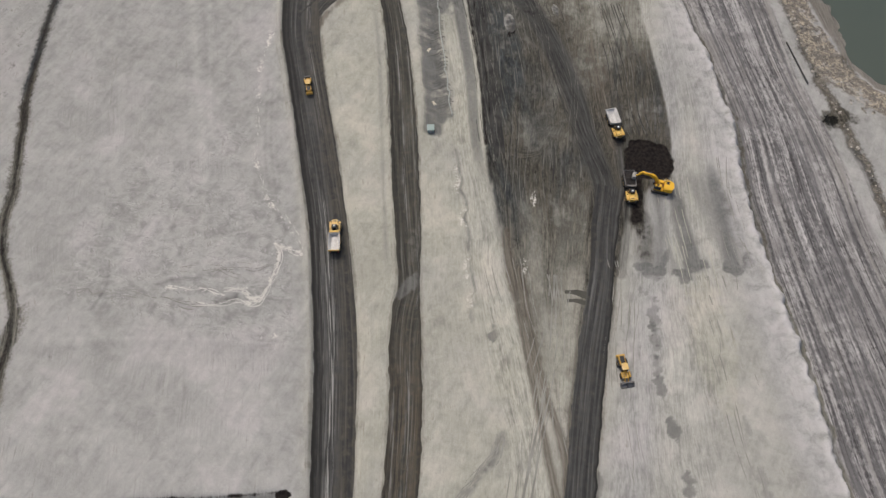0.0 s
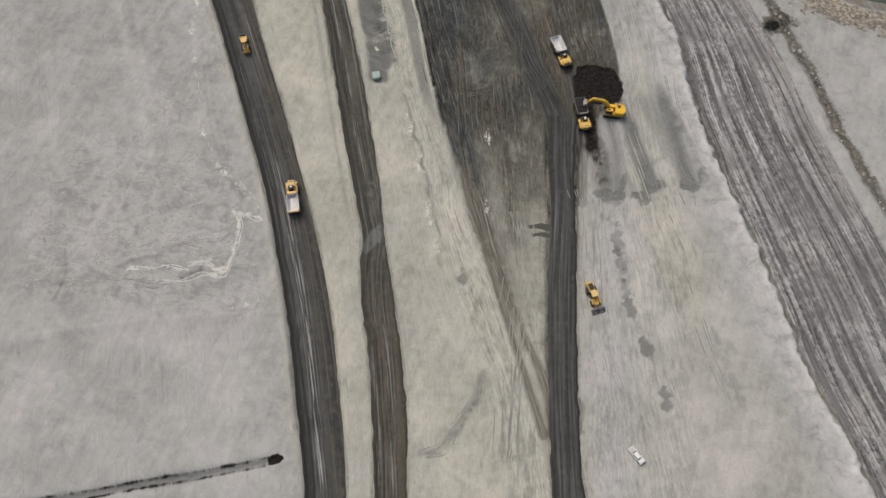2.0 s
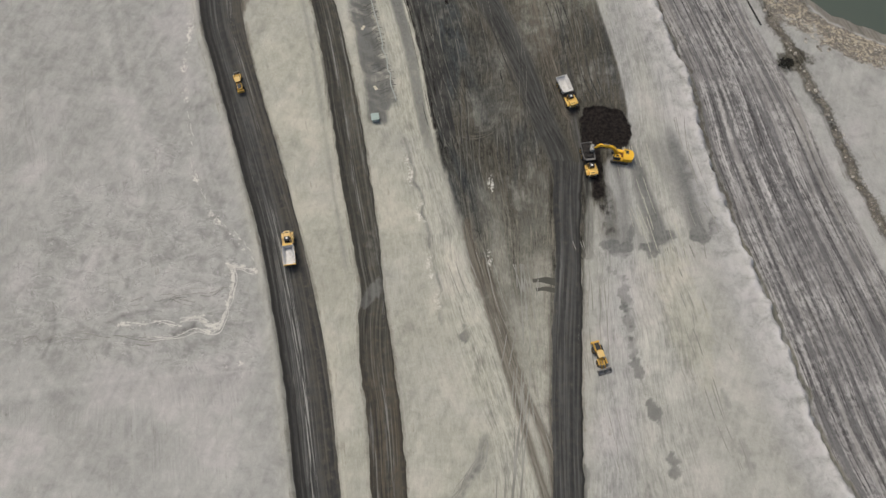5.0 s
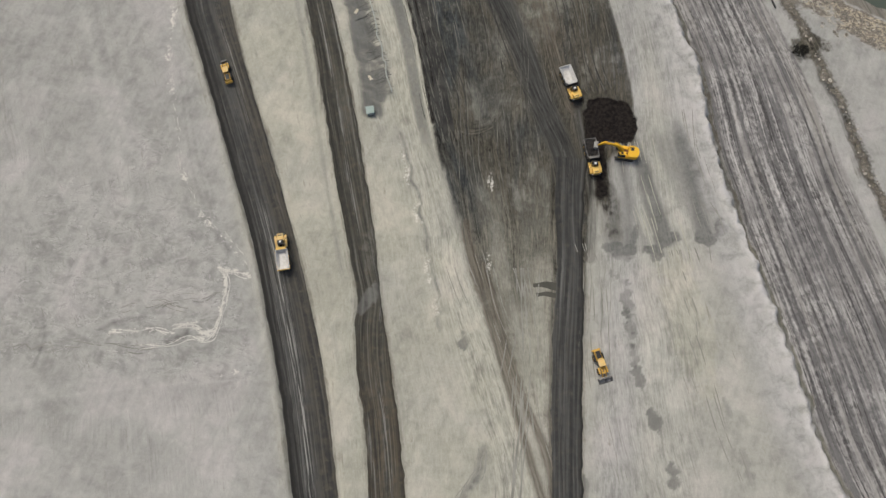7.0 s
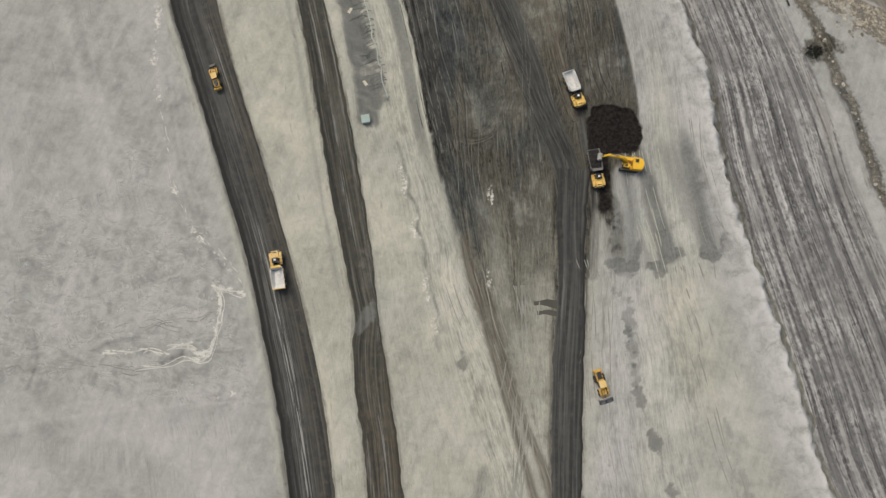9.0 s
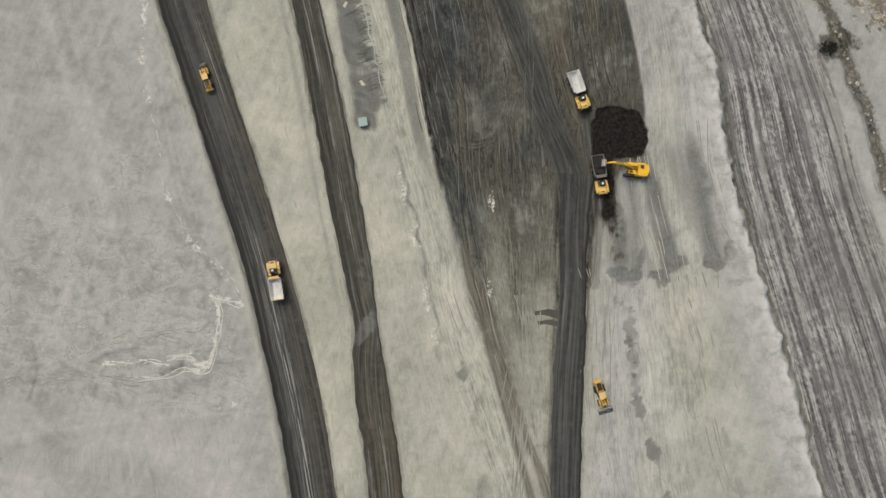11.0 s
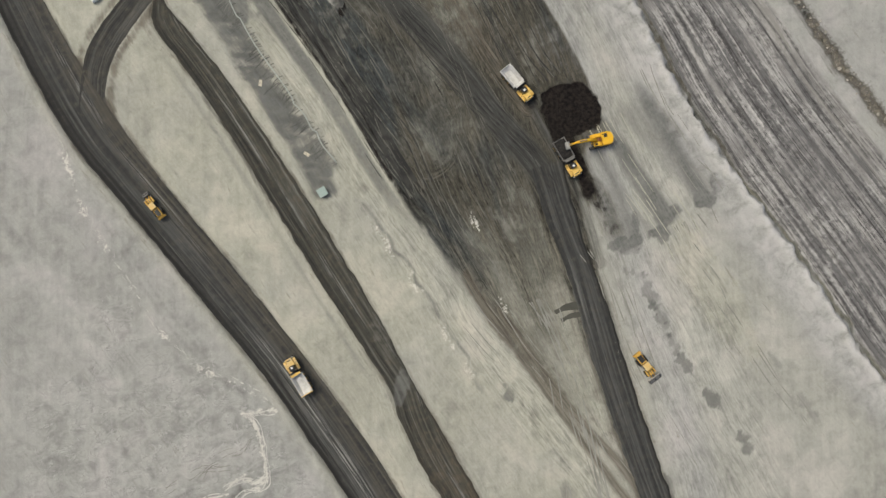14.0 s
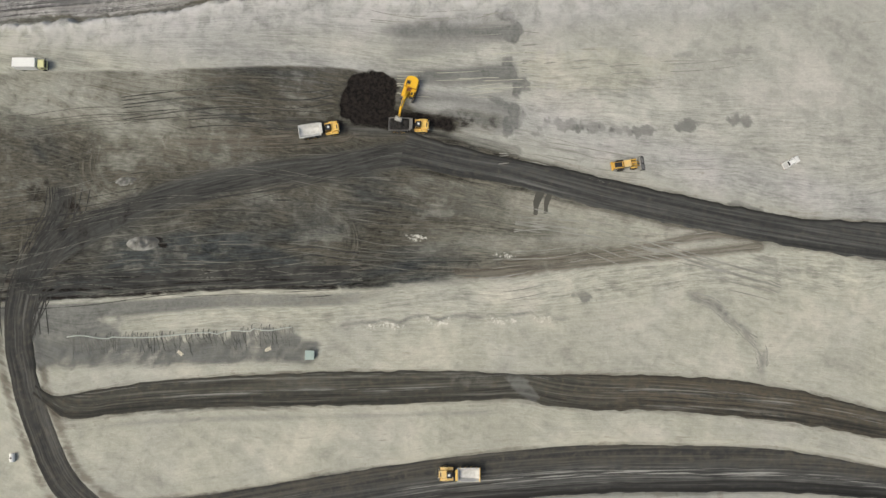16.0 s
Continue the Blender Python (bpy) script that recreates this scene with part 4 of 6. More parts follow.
RUST = paint("brown_machinery", (0.22, 0.09, 0.03), (0.12, 0.07, 0.04), 0.6, 0.2, 0.5)


def glass_material():
    g = Mat("tinted_glass", 0.06)
    g.colour((0.012, 0.016, 0.022))
    g.b.inputs["Specular IOR Level"].default_value = 0.7
    return g.m


GLASS = glass_material()


def load_material():
    g = Mat("damp_coal_fines", 0.9)
    ob = g.obj()
    n = g.noise(ob, 2.5, (1, 1, 1), 6, 0.65)
    g.colour(g.mix(g.ramp(n, 0.35, 0.68), (0.009, 0.008, 0.008), (0.030, 0.026, 0.023)))
    g.bump(n, 0.6, 0.15)
    return g.m


COAL = load_material()

# ---- mesh helpers ----


def part(name, bm, material, parent, label="", smooth=False):
    """One mesh object under a thing or a part."""
    me = bpy.data.meshes.new(name)
    bmesh.ops.recalc_face_normals(bm, faces=bm.faces)
    if smooth:
        for f in bm.faces:
            f.smooth = True
    bm.to_mesh(me)
    bm.free()
    me.materials.append(material)
    ob = new(name, me)
    ob.parent = parent
    return tagged(ob, label)


def box(x0, x1, y0, y1, z0, z1, bevel=0.04, bm=None, front=1.0, top=1.0):
    """A bevelled block; front narrows its far end (+y), top its upper face."""
    out = bm or bmesh.new()
    cx, cy = (x0 + x1) / 2, (y0 + y1) / 2
    vs = []
    for z in (z0, z1):
        for y in (y0, y1):
            for x in (x0, x1):
                k = (front if y == y1 else 1.0) * (top if z == z1 else 1.0)
                ky = top if z == z1 else 1.0
                vs.append(out.verts.new((cx + (x - cx) * k, cy + (y - cy) * ky, z)))
    fs = [out.faces.new([vs[i] for i in q]) for q in ((0, 1, 3, 2), (4, 5, 7, 6), (0, 1, 5, 4), (2, 3, 7, 6), (0, 2, 6, 4), (1, 3, 7, 5))]
    if bevel:
        es = list({e for f in fs for e in f.edges})
        bmesh.ops.bevel(out, geom=es, offset=bevel, segments=2, affect="EDGES", profile=0.6)
    return out


def prism(profile, x0, x1, bm=None, bevel=0.03):
    """A side profile of (y, z) points drawn out from x0 to x1."""
    out = bm or bmesh.new()
    a = [out.verts.new((x0, y, z)) for y, z in profile]
    b = [out.verts.new((x1, y, z)) for y, z in profile]
    n = len(profile)
    fs = [out.faces.new(a), out.faces.new(list(reversed(b)))] + [out.faces.new((a[i], a[(i + 1) % n], b[(i + 1) % n], b[i])) for i in range(n)]
    if bevel:
        bmesh.ops.bevel(out, geom=list({e for f in fs for e in f.edges}), offset=bevel, segments=1, affect="EDGES")
    return out


def rod(p, q, r, n=10, bm=None):
    """A capped round bar from p to q."""
    out = bm or bmesh.new()
    p, q = Vector(p), Vector(q)
    turn = (q - p).to_track_quat("Z", "Y").to_matrix()
    rings = [[out.verts.new(c + turn @ Vector((r * math.cos(2 * math.pi * k / n), r * math.sin(2 * math.pi * k / n), 0))) for k in range(n)] for c in (p, q)]
    for k in range(n):
        out.faces.new((rings[0][k], rings[0][(k + 1) % n], rings[1][(k + 1) % n], rings[1][k]))
    out.faces.new(rings[0])
    out.faces.new(list(reversed(rings[1])))
    return out


def lathe_x(profile, n=28):
    """A turned part about the x axis from (x, radius) points, with tread notches left to the profile."""
    bm = bmesh.new()
    rings = [[bm.verts.new((x, r * math.cos(2 * math.pi * k / n), r * math.sin(2 * math.pi * k / n))) for k in range(n)] for x, r in profile]
    for i in range(len(rings) - 1):
        for k in range(n):
            bm.faces.new((rings[i][k], rings[i][(k + 1) % n], rings[i + 1][(k + 1) % n], rings[i + 1][k]))
    bm.faces.new(rings[0])
    bm.faces.new(list(reversed(rings[-1])))
    return bm


def wheel(parent, x, y, r, w, rim_material=None):
    """A lugged tyre with a dished rim, standing on z = 0."""
    h = w / 2
    bm = lathe_x([(-h * 0.9, r * 0.55), (-h, r * 0.72), (-h * 0.92, r * 0.93), (-h * 0.6, r), (h * 0.6, r), (h * 0.92, r * 0.93), (h, r * 0.72), (h * 0.9, r * 0.55)])
    for k in range(14):
        a = 2 * math.pi * k / 14
        for sx in (-1, 1):
            lug = box(min(0, sx * h * 0.8), max(0, sx * h * 0.8), -0.06, 0.06, r - 0.02, r + 0.05, 0)
            bmesh.ops.rotate(lug, verts=lug.verts, cent=(0, 0, 0), matrix=Matrix.Rotation(a + 0.22 * sx, 3, "X"))
            me = bpy.data.meshes.new("lug")
            lug.to_mesh(me)
            lug.free()
            bm.from_mesh(me)
            bpy.data.meshes.remove(me)
    tyre = part("tyre", bm, RUBBER, parent, "black lugged rubber tyre", True)
    tyre.location = (x, y, r)
    rim = part("rim", lathe_x([(-h * 0.7, r * 0.2), (-h * 0.95, r * 0.5), (-h * 0.85, r * 0.56), (h * 0.85, r * 0.56), (h * 0.95, r * 0.5), (h * 0.7, r * 0.2)], 20), rim_material or YELLOW, tyre, "painted steel rim", True)
    return tyre


def back(y):
    """Places along the hauler's tipping body."""
    return 0.8 * y - 0.55


def dump_body(parent, yellow_lip, material):
    """The tipping body: a hopper with thick flared walls, a curved headboard and a raised tail."""
    bm = bmesh.new()
    stations = ((1.15, 1.72, 1.55, 3.05, 0.75), (0.2, 1.66, 1.62, 3.0, 0.8), (-2.0, 1.62, 1.66, 2.92, 0.85), (-4.0, 1.80, 1.66, 2.86, 0.85), (-5.25, 2.25, 1.62, 2.80, 0.95))
    rings = []
    for y, floor, half, rim, low in stations:
        t = 0.13
        pts = ((-half, rim), (-half + t, rim), (-low, floor + 0.12), (low, floor + 0.12), (half - t, rim), (half, rim), (half - 0.02, rim - 0.35), (low + 0.2, floor - 0.06), (-low - 0.2, floor - 0.06), (-half + 0.02, rim - 0.35))
        rings.append([bm.verts.new((x, back(y), z)) for x, z in pts])
    for a, b in zip(rings, rings[1:]):
        for k in range(10):
            bm.faces.new((a[k], a[(k + 1) % 10], b[(k + 1) % 10], b[k]))
    bm.faces.new(rings[-1])
    body = part("dump_body", bm, material, parent, "open steel tipping body with flared sides")
    part("headboard", prism([(back(y), z) for y, z in ((1.0, 1.75), (1.22, 1.75), (1.5, 3.3), (1.3, 3.35), (1.02, 3.0))], -1.55, 1.55), material, body)
    part("spill_guard", prism([(back(y), z) for y, z in ((1.28, 3.24), (2.05, 3.42), (2.05, 3.5), (1.28, 3.36))], -1.3, 1.3), YELLOW if yellow_lip else material, body)
    part("floor_wear_plate", box(-0.62, 0.62, back(-5.1), back(0.9), 1.0, 1.02, 0), STEEL_PALE, body, "bright scraped floor plate").matrix_basis = pose(0, 0, 0.83, 1.2)
    part("tail_lip", box(-1.66, 1.66, back(-5.42), back(-5.2), 2.2, 2.84, 0.05), YELLOW if yellow_lip else material, body, "yellow tail lip" if yellow_lip else "")
    for y in (-3.9, -2.6, -1.3, -0.1):
        for sx in (-1, 1):
            part("rib", box(sx * 1.64 - 0.08, sx * 1.64 + 0.08, y - 0.1, y + 0.1, 2.05, 2.86, 0.03), YELLOW if yellow_lip else material, body)
    return body


def dump_truck(label, lip, body_material, yellow, bend=0.0):
    """A six-wheeled articulated hauler, nose along +y."""
    root = tagged(new("articulated_dump_truck"), label, "dump truck", "haul trucks")
    nose = part("front_frame", box(-0.55, 0.55, 0.9, 5.0, 0.75, 1.35, 0.05), BLACK, root, "black steel front frame")
    part("hood", box(-1.12, 1.12, 3.0, 5.15, 1.45, 2.62, 0.16, None, 0.74, 0.93), yellow, root, "rounded yellow engine hood")
    part("hood_grille", box(-0.52, 0.52, 4.45, 4.72, 2.55, 2.63, 0.02), BLACK, root, "black hood vent")
    part("front_grille", box(-0.8, 0.8, 5.02, 5.12, 1.5, 2.2, 0.02), BLACK, root, "black radiator grille")
    part("bumper", box(-1.25, 1.25, 5.05, 5.35, 0.95, 1.42, 0.06), BLACK, root)
    for sx in (-1, 1):
        part("fender", prism([(2.55, 1.75), (2.55, 2.0), (3.0, 2.16), (4.3, 2.16), (4.75, 1.9), (4.75, 1.7), (4.3, 1.95), (3.0, 1.95)], sx * 1.02, sx * 1.62), yellow, root, "yellow front fender")
        part("side_platform", box(min(sx * 0.8, sx * 1.55), max(sx * 0.8, sx * 1.55), 1.55, 3.0, 1.6, 1.85, 0.05), yellow, root)
        part("headlight", box(sx * 0.98 - 0.16, sx * 0.98 + 0.16, 5.0, 5.1, 1.75, 1.98, 0.02), LAMP, root, "clear headlight")
        part("mirror", box(sx * 1.5 - 0.16, sx * 1.5 + 0.16, 3.35, 3.45, 2.7, 3.15, 0.03), BLACK, root)
        part("handrail", rod((sx * 1.5, 1.6, 1.85), (sx * 1.5, 1.6, 2.7), 0.035, 8, rod((sx * 1.5, 1.6, 2.7), (sx * 1.5, 2.9, 2.7), 0.035, 8)), BLACK, root)
    cab = part("cab", box(-0.78, 0.78, 1.75, 3.25, 1.6, 3.3, 0.08, None, 0.96, 0.88), GLASS, root, "glazed cab with dark windows")
    part("cab_roof", box(-0.74, 0.74, 1.85, 3.1, 3.28, 3.42, 0.05), BLACK, cab, "dark cab roof")
    # white block added to imitate the bright highlight on the dark roof
    part("roof_highlight", box(-0.26, 0.26, 2.35, 2.85, 3.42, 3.6, 0.05), WHITE, cab, "white block in place of the roof's highlight")
    for sx in (-1, 1):
        part("cab_pillar", rod((sx * 0.76, 3.22, 1.65), (sx * 0.66, 3.02, 3.3), 0.06, 8), yellow, cab)
        part("cab_pillar", rod((sx * 0.78, 1.78, 1.65), (sx * 0.68, 1.9, 3.3), 0.06, 8), yellow, cab)
    part("exhaust", rod((1.02, 1.9, 1.8), (1.02, 1.9, 3.3), 0.09), STEEL_DARK, root)
    part("hitch", rod((0, 0.9, 0.8), (0, 0.9, 1.7), 0.42, 16), BLACK, root)
    part("rear_frame", box(-0.6, 0.6, -4.6, 1.0, 0.85, 1.45, 0.05), BLACK, root, "black rear chassis")
    dump_body(root, lip, body_material)
    for y in (3.65, -1.45, -3.3):
        for sx in (-1, 1):
            wheel(root, sx * 1.32, y, 0.92, 0.72, yellow)
    for sx in (-1, 1):
        part("tail_light", box(sx * 1.1 - 0.15, sx * 1.1 + 0.15, -4.68, -4.6, 1.2, 1.4, 0.02), RED, root, "red tail light")
    return root


def coal_load(m):
    """Heaped coal lying in a tipping body."""
    xs, ys = np.linspace(-1.42, 1.42, 16), np.linspace(-5.0, 1.15, 30)
    bm = bmesh.new()
    rows = []
    for y in ys:
        row = []
        for x in xs:
            edge = max(0.0, 1 - (abs(x) / 1.42) ** 4) * max(0.0, 1 - (abs(y + 1.9) / 3.1) ** 6)
            z = 2.72 + 0.45 * edge * (0.6 + 0.8 * noise.noise((x * 0.9, y * 0.9, 3.0))) + 0.10 * noise.noise((x * 3, y * 3, 9.0)) * edge
            row.append(bm.verts.new((x, back(y), z)))
        rows.append(row)
    low = [[bm.verts.new((x * 0.62, back(y), 2.3)) for x in (-1.4, 1.4)] for y in (ys[0], ys[-1])]
    for a, b in zip(rows, rows[1:]):
        for k in range(len(xs) - 1):
            bm.faces.new((a[k], a[k + 1], b[k + 1], b[k]))
    bm.faces.new([low[0][0], low[0][1], low[1][1], low[1][0]])
    bm.faces.new([r[0] for r in rows] + [low[1][0], low[0][0]])
    bm.faces.new([r[-1] for r in rows] + [low[1][1], low[0][1]])
    bm.faces.new(list(rows[0]) + [low[0][1], low[0][0]])
    bm.faces.new(list(rows[-1]) + [low[1][1], low[1][0]])
    ob = part("coal_load", bm, COAL, None, "", True)
    ob.matrix_world = m
    return tagged(ob, "heaped black coal load lying in the tipping body", "coal")


def ground_at(x, y):
    return float(height(np.array([x]), np.array([y]))[0])


def stand(ob, x, y, heading, lift=0.0, size=1.0):
    """Set a thing on the ground; heading turns its nose from +y to the left."""
    ob.matrix_world = pose(x, y, ground_at(x, y) + lift, 0, 0, heading) @ Matrix.Scale(size, 4)
    return ob


def excavator():
    """A tracked excavator; the upper body faces +y, the arm reaches out with the bucket high."""
    root = tagged(new("excavator"), "bright yellow tracked excavator reaching over a truck", "excavator")
    for sx in (-1, 1):
        track = part("track", prism([(-2.3, 0.45), (-1.95, 0.02), (1.95, 0.02), (2.3, 0.45), (2.1, 0.85), (1.8, 0.98), (-1.8, 0.98), (-2.1, 0.85)], sx * 1.35 - 0.3, sx * 1.35 + 0.3), BLACK, root, "black crawler track")
        for k in range(15):
            y = -2.0 + k * 4.0 / 14
            part("track_shoe", box(sx * 1.35 - 0.34, sx * 1.35 + 0.34, y - 0.1, y + 0.1, 0.96, 1.02, 0.01), STEEL_DARK, track)
    part("undercarriage", box(-1.1, 1.1, -1.2, 1.2, 0.5, 1.0, 0.06), BLACK, root)
    part("slew_ring", lathe_z(0.95, 0.98, 1.15), STEEL_DARK, root)
    part("deck", box(-1.48, 1.48, -2.2, 1.75, 1.15, 1.5, 0.06), YELLOW_DEEP, root, "yellow upper deck")
    part("engine_cover", box(-1.48, 1.48, -2.25, -0.55, 1.5, 2.55, 0.12), YELLOW_DEEP, root, "yellow engine cover")
    cw = [(1.46 * math.sin(a), -2.2 - 1.05 * math.cos(a) ** 0.7 if math.cos(a) > 0.01 else -2.2) for a in np.linspace(-math.pi / 2, math.pi / 2, 13)]
    bm = bmesh.new()
    lo, hi = [bm.verts.new((x, y, 1.2)) for x, y in cw], [bm.verts.new((x * 0.97, y + 0.06, 2.5)) for x, y in cw]
    for k in range(len(cw) - 1):
        bm.faces.new((lo[k], lo[k + 1], hi[k + 1], hi[k]))
    bm.faces.new(lo), bm.faces.new(hi), bm.faces.new((lo[0], lo[-1], hi[-1], hi[0]))
    part("counterweight", bm, YELLOW_DEEP, root, "rounded yellow counterweight")
    part("engine_vent", box(0.2, 1.1, -1.9, -1.1, 2.54, 2.6, 0.02), BLACK, root, "black cooling grille")
    part("exhaust", rod((0.9, -0.85, 2.5), (0.9, -0.85, 3.0), 0.09), BLACK, root)
    part("machinery_bay", box(-0.35, 0.5, -0.6, 0.9, 1.5, 1.95, 0.05), RUST, root, "brown open machinery bay")
    part("tank_box", box(0.62, 1.46, -0.5, 1.6, 1.5, 2.1, 0.08), YELLOW_DEEP, root)
    cab = part("cab", box(-1.46, -0.5, 0.05, 1.85, 1.5, 3.0, 0.08, None, 1.0, 0.94), GLASS, root, "glazed operator cab")
    part("cab_roof", box(-1.42, -0.54, 0.1, 1.75, 2.98, 3.1, 0.04), YELLOW_DEEP, cab, "yellow cab roof")
    part("roof_hatch", box(-1.2, -0.75, 0.7, 1.3, 3.1, 3.14, 0.01), GLASS, cab)
    for sx in (-1, 1):
        part("handrail", rod((sx * 1.4, -0.5, 2.55), (sx * 1.4, -0.5, 3.0), 0.03, 6, rod((sx * 1.4, -0.5, 3.0), (sx * 1.4, -2.0, 3.0), 0.03, 6)), YELLOW_DEEP, root)
    boom = part("boom", prism([(0.6, 1.7), (0.4, 2.2), (1.94, 4.9), (2.78, 5.6), (3.96, 5.85), (5.72, 5.55), (5.77, 5.25), (3.88, 5.15), (3.04, 4.75), (2.53, 4), (1.1, 1.75)], -0.3, 0.3), YELLOW_DEEP, root, "arched yellow boom")
    for sx in (-1, 1):
        part("boom_cylinder", rod((sx * 0.42, 1.3, 1.7), (sx * 0.42, 2.62, 4.5), 0.12), STEEL_DARK, boom)
    stick = part("stick", prism([(5.3, 6), (5.89, 5.95), (7.28, 3.75), (7.07, 3.55), (5.77, 5), (5.22, 5.55)], -0.2, 0.2), YELLOW_DEEP, root, "yellow dipper stick")
    part("stick_cylinder", rod((0, 3.62, 6.15), (0, 5.3, 6.25), 0.12), STEEL_DARK, stick)
    part("bucket_link", rod((0, 6.48, 4.7), (0, 7.45, 4.1), 0.09), STEEL_DARK, stick)
    arc = [(7.11, 3.85), (7.53, 3.95), (7.91, 3.65), (8.03, 3.1), (7.82, 2.7), (7.45, 2.55), (7.4, 2.62), (7.74, 2.78), (7.92, 3.12), (7.82, 3.58), (7.51, 3.84), (7.15, 3.75)]
    bucket = part("bucket", prism(arc, -0.75, 0.75, None, 0), STEEL_BUCKET, root, "grey digging bucket")
    for sx in (-1, 1):
        part("bucket_cheek", prism([(7.11, 3.85), (7.53, 3.95), (7.91, 3.65), (8.03, 3.1), (7.82, 2.7), (7.45, 2.55), (7.24, 3)], sx * 0.75 - 0.04, sx * 0.75 + 0.04, None, 0), STEEL_BUCKET, bucket)
    for k in range(5):
        x = -0.6 + 0.3 * k
        part("tooth", prism([(7.49, 2.5), (7.49, 2.64), (7.19, 2.5)], x - 0.06, x + 0.06, None, 0), STEEL_PALE, bucket, "worn steel tooth")
    return root


def lathe_z(r, z0, z1):
    return rod((0, 0, z0), (0, 0, z1), r, 24)


def wheel_loader(label, bucket_width, bucket_material, yellow):
    """An articulated loader, bucket along +y."""
    root = tagged(new("wheel_loader"), label, "loader", "loaders")
    part("rear_frame", box(-0.8, 0.8, -3.7, 0.2, 0.75, 1.35, 0.05), BLACK, root)
    part("engine_hood", box(-0.84, 0.84, -3.75, -1.1, 1.35, 2.35, 0.12, None, 1.0, 0.92), yellow, root, "yellow engine hood")
    part("hood_grille", box(-0.6, 0.6, -3.5, -1.6, 2.33, 2.42, 0.03), BLACK, root, "black radiator grille")
    part("rear_counterweight", box(-1.1, 1.1, -4.15, -3.7, 0.7, 1.75, 0.08), yellow, root)
    cab = part("cab", box(-0.78, 0.78, -1.15, 0.45, 1.35, 2.95, 0.07, None, 1.0, 0.93), GLASS, root, "glazed cab")
    part("cab_roof", box(-0.86, 0.86, -1.25, 0.55, 2.93, 3.1, 0.06), YELLOW_DUSTY, cab, "pale dusty cab roof")
    part("exhaust", rod((0.6, -1.5, 2.3), (0.6, -1.5, 3.0), 0.07), BLACK, root)
    part("front_frame", box(-0.55, 0.55, 0.4, 2.3, 0.8, 1.75, 0.06), yellow, root)
    for sx in (-1, 1):
        part("fender", prism([(0.55, 1.65), (0.75, 1.9), (2.1, 1.9), (2.3, 1.65)], sx * 0.82, sx * 1.2), yellow, root)
        part("rear_fender", prism([(-2.9, 1.65), (-2.7, 1.9), (-1.2, 1.9), (-1.0, 1.65)], sx * 0.9, sx * 1.3), BLACK, root)
        arm = part("lift_arm", prism([(0.9, 1.7), (1.2, 2.15), (2.4, 1.75), (3.3, 0.7), (3.3, 0.45), (3.05, 0.45), (2.2, 1.35)], sx * 0.45 - 0.09, sx * 0.45 + 0.09), yellow, root, "yellow lift arm")
        part("lift_cylinder", rod((sx * 0.62, 0.9, 1.1), (sx * 0.62, 2.3, 1.4), 0.07), STEEL_DARK, arm)
        part("headlight", box(sx * 1.0 - 0.12, sx * 1.0 + 0.12, 2.25, 2.35, 1.75, 1.95, 0.02), LAMP, root)
    part("tilt_link", rod((0, 1.2, 2.0), (0, 3.1, 1.15), 0.1), STEEL_DARK, root)
    h = bucket_width / 2
    shell = [(3.2, 0.25), (3.15, 0.9), (3.35, 1.35), (3.6, 1.4), (3.6, 1.3), (3.42, 1.25), (3.28, 0.88), (3.34, 0.36), (3.6, 0.2), (4.5, 0.16), (4.5, 0.08), (3.5, 0.08)]
    bucket = part("bucket", prism(shell, -h, h, None, 0), bucket_material, root, "broad scoop bucket")
    for sx in (-1, 1):
        part("bucket_cheek", prism([(3.2, 0.3), (3.2, 1.0), (3.5, 1.4), (3.75, 1.3), (4.5, 0.2), (4.5, 0.08), (3.5, 0.08)], sx * h - 0.13, sx * h + 0.13, None, 0), STEEL_DARK, bucket)
    part("bucket_centre_rib", prism([(3.3, 0.3), (3.3, 0.9), (3.45, 1.38), (3.7, 1.3), (4.5, 0.25), (4.5, 0.12)], -0.14, 0.14, None, 0), STEEL_DARK, bucket)
    part("bucket_back_rim", box(-h, h, 3.3, 3.66, 1.28, 1.44, 0.02), STEEL_DARK, bucket)
    part("cutting_edge", box(-h, h, 4.32, 4.62, 0.1, 0.2, 0.02), STEEL_DARK, bucket, "dark cutting edge")
    for y in (-2.0, 1.45):
        for sx in (-1, 1):
            wheel(root, sx * 1.06, y, 0.78, 0.58, yellow)
    return root


